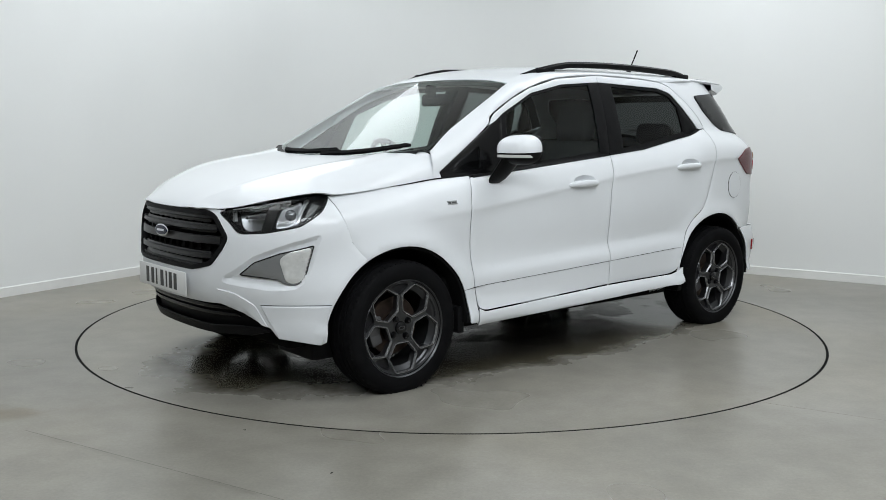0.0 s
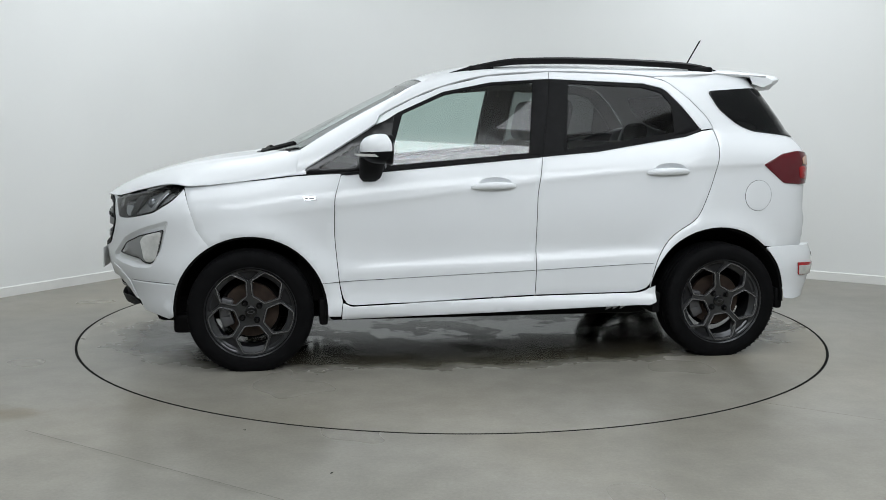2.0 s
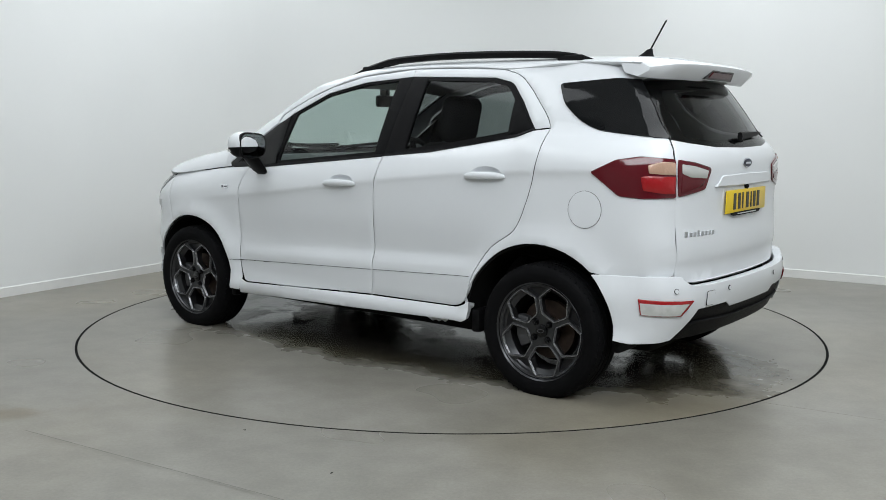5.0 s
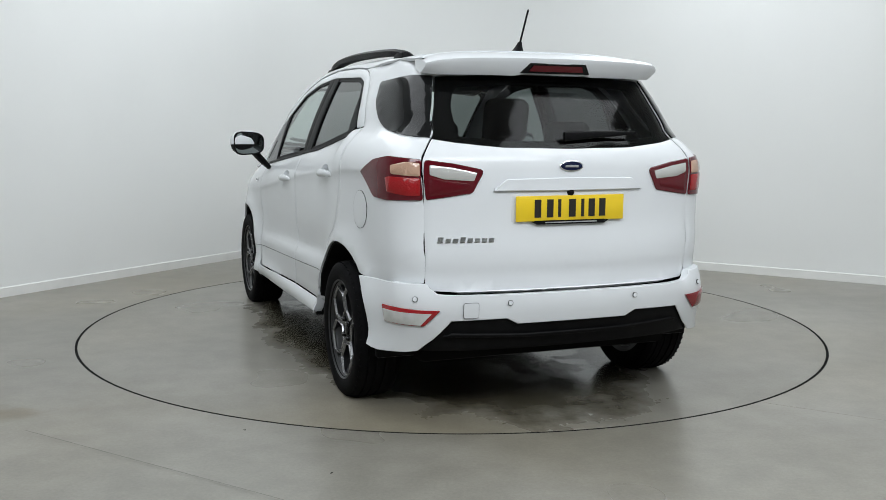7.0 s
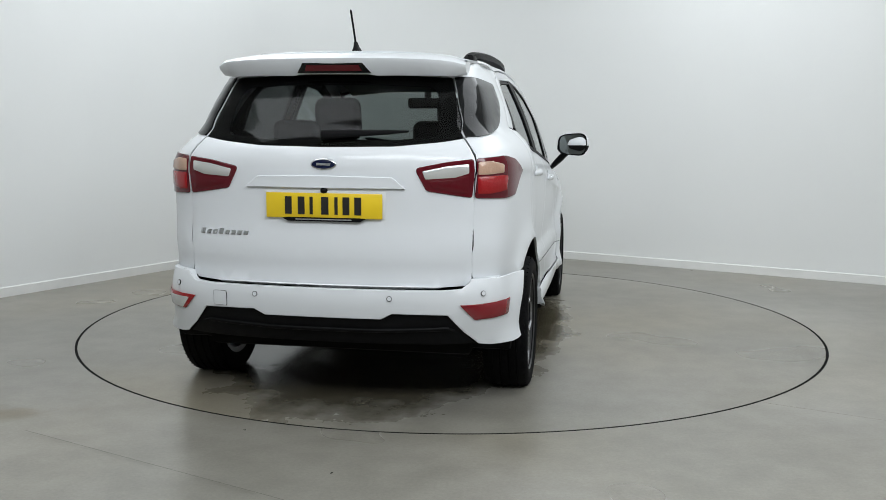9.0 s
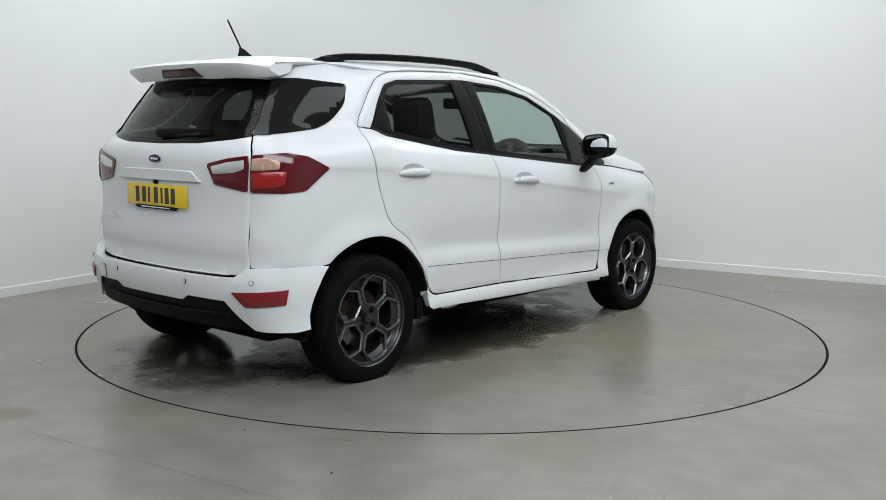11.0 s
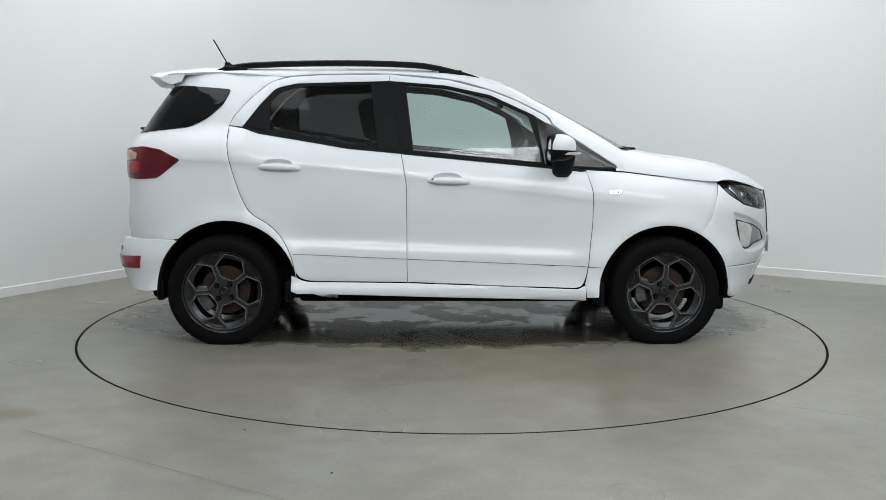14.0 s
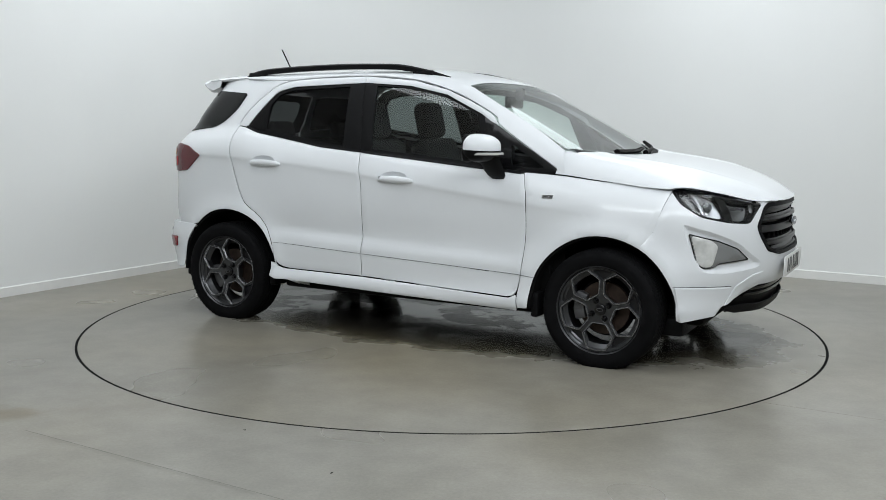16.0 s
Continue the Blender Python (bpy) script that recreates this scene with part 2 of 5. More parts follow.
def within(p, poly):
    x, y, odd, j = p[0], p[1], False, len(poly) - 1
    for i in range(len(poly)):
        xi, yi, xj, yj = poly[i][0], poly[i][1], poly[j][0], poly[j][1]
        if (yi > y) != (yj > y) and x < (xj - xi) * (y - yi) / (yj - yi) + xi:
            odd = not odd
        j = i
    return odd


MID = Vector((0, 0, 0.8))


def sheet(outline, fmap, depth=0.016, holes=(), step=0.04, lift=0.0, gap=0.0, soft=0.0015, away=None, creases=()):
    """A bent panel: an outline in two coordinates laid on a surface, with rounded rims turned inwards."""
    poly = [Vector(p[:2]) for p in outline]
    if gap:
        poly = inset(poly, gap)
    loops = [dense(poly, step)]
    rims = [inset(loops[0], 0.003)] if soft else []
    cuts = [[Vector(p[:2]) for p in h] for h in holes]
    pts, edges, level = [], [], []
    for lp, lv in [(loops[0], -soft)] + [(r, 0.0) for r in rims] + [(dense(h, step), -soft) for h in cuts]:
        k0 = len(pts)
        pts += lp
        level += [lv] * len(lp)
        edges += [(k0 + i, k0 + (i + 1) % len(lp)) for i in range(len(lp))]
    xs, ys = [p.x for p in poly], [p.y for p in poly]
    border = np.array([(p.x, p.y) for p in pts])
    gx = min(xs) + step / 2
    while gx < max(xs):
        gy = min(ys) + step / 2
        while gy < max(ys):
            if within((gx, gy), poly) and np.min((border[:, 0] - gx) ** 2 + (border[:, 1] - gy) ** 2) > (step * 0.5) ** 2:
                pts.append(Vector((gx, gy)))
                level.append(0.0)
            gy += step
        gx += step
    if creases:
        # points along the crease lines replace the grid beside them
        own = []
        for line in creases:
            own += [q for q in line if within(q, poly) and not any(within(q, h) for h in cuts) and np.min((border[:, 0] - q[0]) ** 2 + (border[:, 1] - q[1]) ** 2) > 0.006 ** 2]
        if own:
            near = np.array([(q[0], q[1]) for q in own])
            k0 = len(border)
            keep = [i for i in range(len(pts)) if i < k0 or np.min((near[:, 0] - pts[i].x) ** 2 + (2.2 * (near[:, 1] - pts[i].y)) ** 2) > 0.018 ** 2]
            level = [level[i] for i in keep] + [0.0] * len(own)
            pts = [pts[i] for i in keep] + [Vector(q) for q in own]
    vs, _, fs, origin, _, _ = delaunay_2d_cdt(pts, edges, [], 0, 1e-6)
    bm = bmesh.new()
    made = []
    for v, o in zip(vs, origin):
        lv = level[o[0]] if o and o[0] < len(level) else 0.0
        made.append(bm.verts.new(fmap(v.x, v.y, lift + lv)))
    for f in fs:
        c = sum((vs[i] for i in f), Vector((0, 0))) / len(f)
        if within(c, poly) and not any(within(c, h) for h in cuts):
            try:
                bm.faces.new([made[i] for i in f])
            except ValueError:
                pass
    loose = [v for v in bm.verts if not v.link_faces]
    bmesh.ops.delete(bm, geom=loose, context="VERTS")
    bm.normal_update()
    total = Vector((0, 0, 0))
    ref = away or MID
    for f in bm.faces:
        total += f.normal * f.calc_area() * (1 if f.normal.dot(f.calc_center_median() - ref) > 0 else -1)
    votes = sum((f.normal.dot(f.calc_center_median() - ref)) * f.calc_area() for f in bm.faces)
    if votes < 0:
        bmesh.ops.reverse_faces(bm, faces=list(bm.faces))
        bm.normal_update()
    if depth:
        rim = [e for e in bm.edges if e.is_boundary]
        low = {}
        for e in rim:
            for v in e.verts:
                if v not in low:
                    low[v] = bm.verts.new(v.co - v.normal * depth)
        for e in rim:
            f = e.link_faces[0]
            a, b = e.verts
            lp = [l for l in f.loops if l.edge == e][0]
            a, b = lp.vert, lp.link_loop_next.vert
            bm.faces.new((b, a, low[a], low[b]))
    return bm


def box(bm, lo, hi, bevel=0.0, seg=2, m=None):
    r = bmesh.ops.create_cube(bm, size=1.0, matrix=Matrix.Translation([(a + b) / 2 for a, b in zip(lo, hi)]) @ Matrix.Diagonal([b - a for a, b in zip(lo, hi)] + [1]))
    vs = r["verts"]
    if bevel:
        es = list({e for v in vs for e in v.link_edges})
        r2 = bmesh.ops.bevel(bm, geom=es, offset=bevel, segments=seg, affect="EDGES", profile=0.5)
        vs = list({v for f in r2["faces"] for v in f.verts} | {v for v in vs if v.is_valid})
    if m:
        bmesh.ops.transform(bm, matrix=m, verts=vs)
    return vs


def lathe(bm, prof, n=48, close=False):
    """Turn a profile of (radius, y) about the y axis."""
    rings = []
    for k in range(n):
        a = 2 * math.pi * k / n
        rings.append([bm.verts.new((r * math.cos(a), y, r * math.sin(a))) for r, y in prof])
    for k in range(n):
        A, B = rings[k], rings[(k + 1) % n]
        for i in range(len(prof) - 1):
            bm.faces.new((A[i], A[i + 1], B[i + 1], B[i]))
        if close:
            bm.faces.new((A[-1], A[0], B[0], B[-1]))
    bmesh.ops.recalc_face_normals(bm, faces=bm.faces)


def loft(bm, rows, closed=False, caps=False):
    vs = [[bm.verts.new(p) for p in r] for r in rows]
    n = len(rows[0])
    for a, b in zip(vs, vs[1:]):
        for i in range(n if closed else n - 1):
            bm.faces.new((a[i], a[(i + 1) % n], b[(i + 1) % n], b[i]))
    if caps:
        bm.faces.new(vs[0][::-1])
        bm.faces.new(vs[-1])
    return vs


def resample(pts, n):
    P = [Vector(p) for p in pts]
    L = [0.0]
    for a, b in zip(P, P[1:]):
        L.append(L[-1] + (b - a).length)
    out = []
    for k in range(n):
        s = L[-1] * k / (n - 1)
        i = max(j for j in range(len(P) - 1) if L[j] <= s + 1e-9)
        # a Catmull-Rom span keeps the line smooth
        p0, p1, p2, p3 = P[max(i - 1, 0)], P[i], P[i + 1], P[min(i + 2, len(P) - 1)]
        t = (s - L[i]) / max(1e-9, L[i + 1] - L[i])
        out.append(0.5 * ((2 * p1) + (p2 - p0) * t + (2 * p0 - 5 * p1 + 4 * p2 - p3) * t * t + (3 * p1 - p0 - 3 * p2 + p3) * t ** 3))
    return out


# ---- the booth ----
RING = (0.0, 0.03)
RAD = 2.245


def booth():
    # floor with a round opening for the turntable
    bm = bmesh.new()
    n = 160
    inner = [bm.verts.new((RING[0] + (RAD + 0.007) * math.cos(2 * math.pi * i / n), RING[1] + (RAD + 0.007) * math.sin(2 * math.pi * i / n), 0)) for i in range(n)]
    drop = [bm.verts.new((v.co.x, v.co.y, -0.05)) for v in inner]
    outer = [bm.verts.new((RING[0] + 15 * math.cos(2 * math.pi * i / n), RING[1] + 15 * math.sin(2 * math.pi * i / n), 0)) for i in range(n)]
    for i in range(n):
        j = (i + 1) % n
        bm.faces.new((inner[i], outer[i], outer[j], inner[j]))
        bm.faces.new((inner[j], drop[j], drop[i], inner[i]))
    ob = link("floor", bm, FLOOR, smooth=False)
    tagged(ob, "sealed grey concrete floor with faint brown stains", "floor", kind="structure")
    bm = bmesh.new()
    bmesh.ops.create_circle(bm, cap_ends=True, segments=96, radius=2.4, matrix=pose(RING[0], RING[1], -0.05))
    tagged(link("turntable_pit", bm, DARK, smooth=False), "dark pit below the turntable gap", "pit", kind="structure")
    # the gap round the turntable: an added black ring gives its shade
    bm = bmesh.new()
    ring = [[Vector((RING[0] + (RAD + d) * math.cos(2 * math.pi * i / n), RING[1] + (RAD + d) * math.sin(2 * math.pi * i / n), z)) for i in range(n)] for d, z in ((-0.0068, -0.03), (-0.0068, -0.001), (0.0068, -0.001), (0.0068, -0.03))]
    loft(bm, ring, closed=True)
    tagged(link("turntable_gap_shade", bm, SEALM, smooth=False), "thin black ring standing in for the shade in the turntable gap", "seal", kind="structure")
    # hairline joint in the concrete
    for a, b in (((-1.73, -2.23), (0.10, -3.31)), ((1.43, -1.745), (2.6, -2.41))):
        bm = bmesh.new()
        d = (Vector(b) - Vector(a)).normalized()
        s = Vector((-d.y, d.x)) * 0.0013
        bm.faces.new([bm.verts.new((p[0], p[1], 0.004)) for p in (Vector(a) - s, Vector(b) - s, Vector(b) + s, Vector(a) + s)])
        tagged(link("floor_joint", bm, material("joint_filler", (0.16, 0.155, 0.135), 0.8), smooth=False), "fine dark joint line in the concrete", "joint", kind="structure")
    # dark scraps lying on the floor
    for x, y, a in ((-0.8417, -2.194, 5), (-0.4246, -2.668, 60)):
        bm = bmesh.new()
        box(bm, (-0.006, -0.0018, 0.0), (0.006, 0.0018, 0.0025), 0.0008, m=pose(x, y, 0.0005, 0, 0, a))
        tagged(link("scrap", bm, SEALM), "tiny dark scrap lying on the concrete floor", "scrap")
    # the white walls: a square room whose far corner lies behind the car, softly rounded
    C = Vector((-1.13, 4.31, 0))
    e1, e2 = Vector((0.862, -0.507, 0)), Vector((0.507, 0.862, 0))
    L1, L2, R = 10.0, 11.0, 1.5
    path = [C - e2 * (L2 - (L2 - R) * i / 12) for i in range(13)]
    path += [C - e2 * R * (1 - math.sin(a)) + e1 * R * (1 - math.cos(a)) for a in [math.pi / 2 * i / 12 for i in range(1, 12)]]
    path += [C + e1 * (R + (L1 - R) * i / 12) for i in range(13)]
    n = len(path)
    out = []
    for i in range(n):
        d = (path[min(i + 1, n - 1)] - path[max(i - 1, 0)]).normalized()
        out.append(Vector((-d.y, d.x, 0)))
    bm = bmesh.new()
    loft(bm, [[p + o * d + Vector((0, 0, z)) for p, o in zip(path, out)] for d, z in ((0, 0), (0, 0.9), (0, 1.8), (0, 2.7), (0, CEILING), (0.12, CEILING), (0.12, 0))])
    tagged(link("wall_north", bm, WALL), "matt white photo booth wall with a rounded corner", "wall", kind="structure")
    bm = bmesh.new()
    H, T = 0.072, 0.014
    loft(bm, [[p - o * d + Vector((0, 0, z)) for p, o in zip(path, out)] for d, z in ((0.002, 0), (T, 0), (T, H - 0.006), (T - 0.006, H), (0.002, H))])
    tagged(link("baseboard", bm, TRIM), "low white skirting board along the wall", "baseboard", kind="structure")
    turn = Matrix(((e1.x, e2.x, 0, C.x), (e1.y, e2.y, 0, C.y), (0, 0, 1, 0), (0, 0, 0, 1)))
    for nm, lo, hi, what in (("wall_east", (L1, -L2, 0), (L1 + 0.12, 0, CEILING), "plain white side wall"), ("wall_south", (0, -L2 - 0.12, 0), (L1, -L2, CEILING), "plain white wall behind the camera"), ("ceiling", (-0.2, -L2 - 0.2, CEILING), (L1 + 0.2, 0.2, CEILING + 0.1), "plain white ceiling")):
        bm = bmesh.new()
        box(bm, lo, hi, m=turn)
        tagged(link(nm, bm, WALL, smooth=False), what, nm.split("_")[0], kind="structure")


def turntable():
    n = 160
    bm = bmesh.new()
    rings = []
    for r, z in ((0.0, 0.0), (0.6, 0.0), (1.2, 0.0), (RAD - 0.009, 0.0), (RAD - 0.007, -0.002), (RAD - 0.007, -0.04)):
        if r == 0:
            rings.append([bm.verts.new((0, 0, 0))])
        else:
            rings.append([bm.verts.new((r * math.cos(2 * math.pi * i / n), r * math.sin(2 * math.pi * i / n), z)) for i in range(n)])
    for i in range(n):
        bm.faces.new((rings[0][0], rings[1][i], rings[1][(i + 1) % n]))
        for a, b in zip(rings[1:], rings[2:]):
            bm.faces.new((a[i], b[i], b[(i + 1) % n], a[(i + 1) % n]))
    ob = tagged(new("turntable"))
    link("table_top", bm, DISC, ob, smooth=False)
    bm = bmesh.new()
    loft(bm, [[Vector((r * math.cos(2 * math.pi * i / n), r * math.sin(2 * math.pi * i / n), z)) for i in range(n)] for r, z in ((RAD - 0.0072, -0.0005), (RAD - 0.0052, -0.0005), (RAD - 0.0052, -0.035))], closed=True)
    link("edge_strip", bm, SEALM, ob, "thin black edge strip", smooth=False)
    return tagged(ob, "round concrete turntable with wet patches and painted shade under the car", "turntable")


booth()
table = turntable()

# ---- the car's surface: x forward from the middle of the wheelbase, y to its left ----
WB, WHEEL_Z, ARCH = 1.26, 0.302, 0.386
NOSE = curve((0.20, 0.30, 0.42, 0.50, 0.60, 0.75, 0.86, 0.93, 1.00), (1.93, 1.985, 2.025, 2.05, 2.062, 2.055, 2.032, 1.985, 1.90))
TAIL = curve((0.20, 0.30, 0.42, 0.50, 0.545, 0.558, 0.62, 0.675, 0.70, 0.85, 1.08, 1.14, 1.20, 1.30, 1.48, 1.56), (-1.86, -1.90, -1.945, -1.957, -1.948, -1.894, -1.895, -1.902, -1.902, -1.889, -1.893, -1.875, -1.83, -1.765, -1.64, -1.585))
LOW = curve((0.18, 0.25, 0.285, 0.325, 0.36, 0.42, 0.50, 0.62, 0.75, 0.88, 1.3), (0.775, 0.835, 0.852, 0.850, 0.832, 0.832, 0.836, 0.826, 0.834, 0.838, 0.838))
BELT = curve((-1.95, -1.5, -1.15, -1.06, -0.56, -0.265, 0.565, 0.74, 1.02, 1.21, 1.57, 2.0), (1.20, 1.225, 1.233, 1.201, 1.124, 1.097, 1.024, 1.004, 0.986, 0.965, 0.935, 0.90))
BELT_Y = curve((-1.95, -1.5, -1.16, -0.26, 0.6, 1.02, 1.57, 2.0), (0.715, 0.715, 0.735, 0.775, 0.775, 0.762, 0.745, 0.73))
FRONT = ((0, 0.006, 0.025, 0.07, 0.13, 0.20, 0.28, 0.38, 0.52, 0.80), (0, 0.20, 0.36, 0.50, 0.645, 0.755, 0.845, 0.912, 0.958, 1.0))
TAIL_B = curve((0.20, 0.30, 0.42, 0.50, 0.56, 0.60), (-1.86, -1.90, -1.945, -1.957, -1.950, -1.935))
REAR = ((0, 0.004, 0.02, 0.05, 0.09, 0.15, 0.22, 0.40, 0.70), (0, 0.25, 0.48, 0.68, 0.82, 0.90, 0.935, 0.968, 1.0))


def lane(shape):
    """The plan of a corner as functions of the way along it: how far back, how far out; and both inverses."""
    dx, fr = curve(*shape), None
    n = 600
    d = np.linspace(0, shape[0][-1], n)
    d = d * d / shape[0][-1]
    f = np.array([0.0] * n)
    # the outline is steep at its start, so it is tabled over the square root
    c = curve([math.sqrt(a) for a in shape[0]], shape[1])
    f = np.array([c(math.sqrt(a)) for a in d])
    s = np.concatenate([[0], np.cumsum(np.hypot(np.diff(d), 0.82 * np.diff(f)))])
    return (lambda a: float(np.interp(a, s, d))), (lambda a: float(np.interp(a, s, f))), (lambda a: c(math.sqrt(max(0.0, a)))), (lambda a: float(np.interp(a, d, s))), (lambda a: float(np.interp(a, f, s)))


F_DX, F_FR, F_OUT, F_S_DX, F_S_FR = lane(FRONT)
R_DX, R_FR, R_OUT, R_S_DX, R_S_FR = lane(REAR)


SHOULDER = curve((-1.95, -1.5, -0.935, -0.4, 0.016, 0.75, 1.15), (1.062, 1.050, 1.024, 0.977, 0.930, 0.842, 0.800))


def ledge(x):
    """The height of the joint along the doors' foot."""
    return 0.4475 + (0.9 - x) * 0.0409


def ease(t):
    t = max(0.0, min(1.0, t))
    return t * t * (3 - 2 * t)


def flank(x, z):
    """Half the car's width at x, z before its corners round off."""
    zb, yb = BELT(x), BELT_Y(x)
    if z <= zb:
        lo = LOW(z)
        t = max(0.0, (z - (zb - 0.19)) / 0.19)
        y = lo + (yb - lo) * t ** 2.4
        d = SHOULDER(x) - z
        fade = max(0.0, min(1.0, (1.25 - x) / 0.55, (x + 1.80) / 0.35))
        if d > 0:
            y -= 0.0085 * fade * (1 - math.exp(-d / 0.020)) * math.exp(-(d / 0.30) ** 2)
        else:
            y += 0.0020 * fade * math.exp(-(d / 0.035) ** 2) - 0.0020 * fade
        for cx in (WB, -WB):
            r = math.hypot(x - cx, z - WHEEL_Z)
            y += 0.030 * math.exp(-((r - 0.385) / 0.075) ** 2)
        if -1.0 < x < 0.90:
            k = ease((0.90 - x) / 0.25) * ease((x + 1.0) / 0.25)
            u = z - ledge(x)
            y -= 0.015 * k * ease((u - 0.035) / 0.065) * math.exp(-max(0.0, u - 0.10) / 0.14)
    else:
        t = (z - zb) / (1.54 - zb)
        y = yb + (0.595 - yb) * t + 0.014 * 4 * t * (1 - t)
    return y


def side_creases():
    xs = [-1.85 + 0.03 * i for i in range(104)]
    return ([[(x, SHOULDER(x) - d) for x in xs] for d in (-0.035, -0.012, 0.0, 0.010, 0.024, 0.046, 0.075)]
            + [[(x, ledge(x) + d) for x in xs if -1.0 < x < 0.9] for d in (0.030, 0.048, 0.068, 0.088, 0.108)])


CREASES = side_creases()


def half(x, z):
    y = flank(x, z)
    if x > 1.0 and z < 1.0:
        y *= F_OUT(max(0.0, NOSE(z) - x))
    if x < -1.0:
        y *= R_OUT(max(0.0, x - TAIL(z)))
    return y


def on_side(sgn):
    def f(x, z, lift=0.0):
        y = half(x, z)
        e = 0.004
        gx, gz = (half(x + e, z) - half(x - e, z)) / (2 * e), (half(x, z + e) - half(x, z - e)) / (2 * e)
        n = Vector((-gx, 1, -gz)).normalized()
        return Vector((x + n.x * lift, sgn * (y + n.y * lift), z + n.z * lift))
    return f


def nose_raw(s, z):
    x = NOSE(z) - F_DX(abs(s))
    return Vector((x, math.copysign(flank(x, z) * F_FR(abs(s)), s), z))


def tail_raw(s, z):
    x = TAIL(z) + R_DX(abs(s))
    return Vector((x, math.copysign(flank(x, z) * R_FR(abs(s)), s), z))


def rump_raw(s, z):
    """The rear bumper, which stands out behind the gate."""
    x = TAIL_B(z) + R_DX(abs(s))
    return Vector((x, math.copysign(flank(x, z) * R_FR(abs(s)), s), z))


def lifted(raw):
    def f(s, z, lift=0.0):
        p, e = raw(s, z), 0.006
        if not lift:
            return p
        a, b = raw(s + e, z) - raw(s - e, z), raw(s, z + e) - raw(s, z - e)
        n = a.cross(b).normalized()
        if n.dot(p - MID) < 0:
            n = -n
        return p + n * lift
    return f


on_nose, on_tail, on_rump = lifted(nose_raw), lifted(tail_raw), lifted(rump_raw)


def ns(y, z):
    """The way along the nose at which it is y out."""
    lo, hi = 0.0, 1.15
    for _ in range(30):
        m = (lo + hi) / 2
        lo, hi = (m, hi) if nose_raw(m, z).y < abs(y) else (lo, m)
    return math.copysign(lo, y)


def nx(x, z):
    return F_S_DX(NOSE(z) - x)


def ts_(y, z):
    lo, hi = 0.0, 1.15
    for _ in range(30):
        m = (lo + hi) / 2
        lo, hi = (m, hi) if tail_raw(m, z).y < abs(y) else (lo, m)
    return math.copysign(lo, y)


def bs_(y, z):
    lo, hi = 0.0, 1.15
    for _ in range(30):
        m = (lo + hi) / 2
        lo, hi = (m, hi) if rump_raw(m, z).y < abs(y) else (lo, m)
    return math.copysign(lo, y)


def bx_(x, z):
    return R_S_DX(x - TAIL_B(z))


def gate_x(y, z):
    """The x at which the tail is y out."""
    return tail_raw(ts_(y, z), z).x


def tx(x, z):
    return R_S_DX(x - TAIL(z))


HOOD_MID = curve((0.95, 1.06, 1.226, 1.45, 1.651, 1.80, 1.934, 2.00, 2.04), (1.148, 1.126, 1.092, 1.062, 1.026, 0.985, 0.932, 0.893, 0.862))
HOOD_EDGE_Y = curve((0.95, 1.02, 1.21, 1.57, 1.62, 1.80, 1.92, 1.96, 2.04), (0.765, 0.762, 0.757, 0.728, 0.710, 0.575, 0.455, 0.40, 0.30))
HOOD_EDGE_Z = curve((0.95, 1.02, 1.21, 1.57, 1.63, 1.80, 1.96, 2.04), (0.995, 0.990, 0.968, 0.936, 0.945, 0.912, 0.868, 0.862))


def on_hood(x, v, lift=0.0):
    """v runs from -1 to 1 across the bonnet."""
    def raw(x, v):
        a = abs(v)
        k = 6.0 + 14.0 * max(0.0, min(1.0, (1.7 - x) / 0.7))
        z = HOOD_MID(x) + (HOOD_EDGE_Z(x) - HOOD_MID(x)) * (0.10 * a * a + 0.90 * a ** k)
        z += 0.007 * math.exp(-((a - 0.66) / 0.05) ** 2) * min(1, max(0, (2.0 - x) / 0.4))
        return Vector((x, v * HOOD_EDGE_Y(x), z))
    p = raw(x, v)
    if lift:
        n = (raw(x + 0.005, v) - raw(x - 0.005, v)).cross(raw(x, v + 0.005) - raw(x, v - 0.005)).normalized()
        p = p + n * lift * (1 if n.z > 0 else -1)
    return p


ROOF_MID = curve((-1.80, -1.6, -1.33, -0.9, -0.4, 0.0, 0.20, 0.32, 0.38), (1.552, 1.575, 1.588, 1.598, 1.600, 1.586, 1.555, 1.522, 1.500))


def on_roof(x, y, lift=0.0):
    z = ROOF_MID(x) - 0.016 * (y / 0.58) ** 2 - 0.030 * abs(y / 0.58) ** 5
    return Vector((x, y, z + lift))

# ---- the car ----
car = tagged(new("car"), "white compact crossover car with black roof rails and dark alloy wheels", "car")


def both(make):
    for sgn in (1, -1):
        make(sgn, on_side(sgn))


GAP = 0.0017
LAMPCLEAR = material("clear_lamp_field", (0.22, 0.225, 0.225), 0.15, 0.3, coat=0.5)
ARCH_F = arc(WB, WHEEL_Z, ARCH, 181, 58)      # from the sill over the wheel to the bumper joint
ARCH_FB = arc(WB, WHEEL_Z, ARCH, 58, -2)
RC, RZ, RR = -1.236, 0.312, 0.397         # the rear arch


def end(points, i):
    return points[i][:2]


HANDLES = ((0.016, 0.944), (-0.935, 1.017))


def dish(hx, hz):
    return [Vector((hx - 0.012 + 0.086 * math.cos(a), hz + 0.006 + 0.031 * math.sin(a))) for a in [i * math.pi / 16 for i in range(32)]]


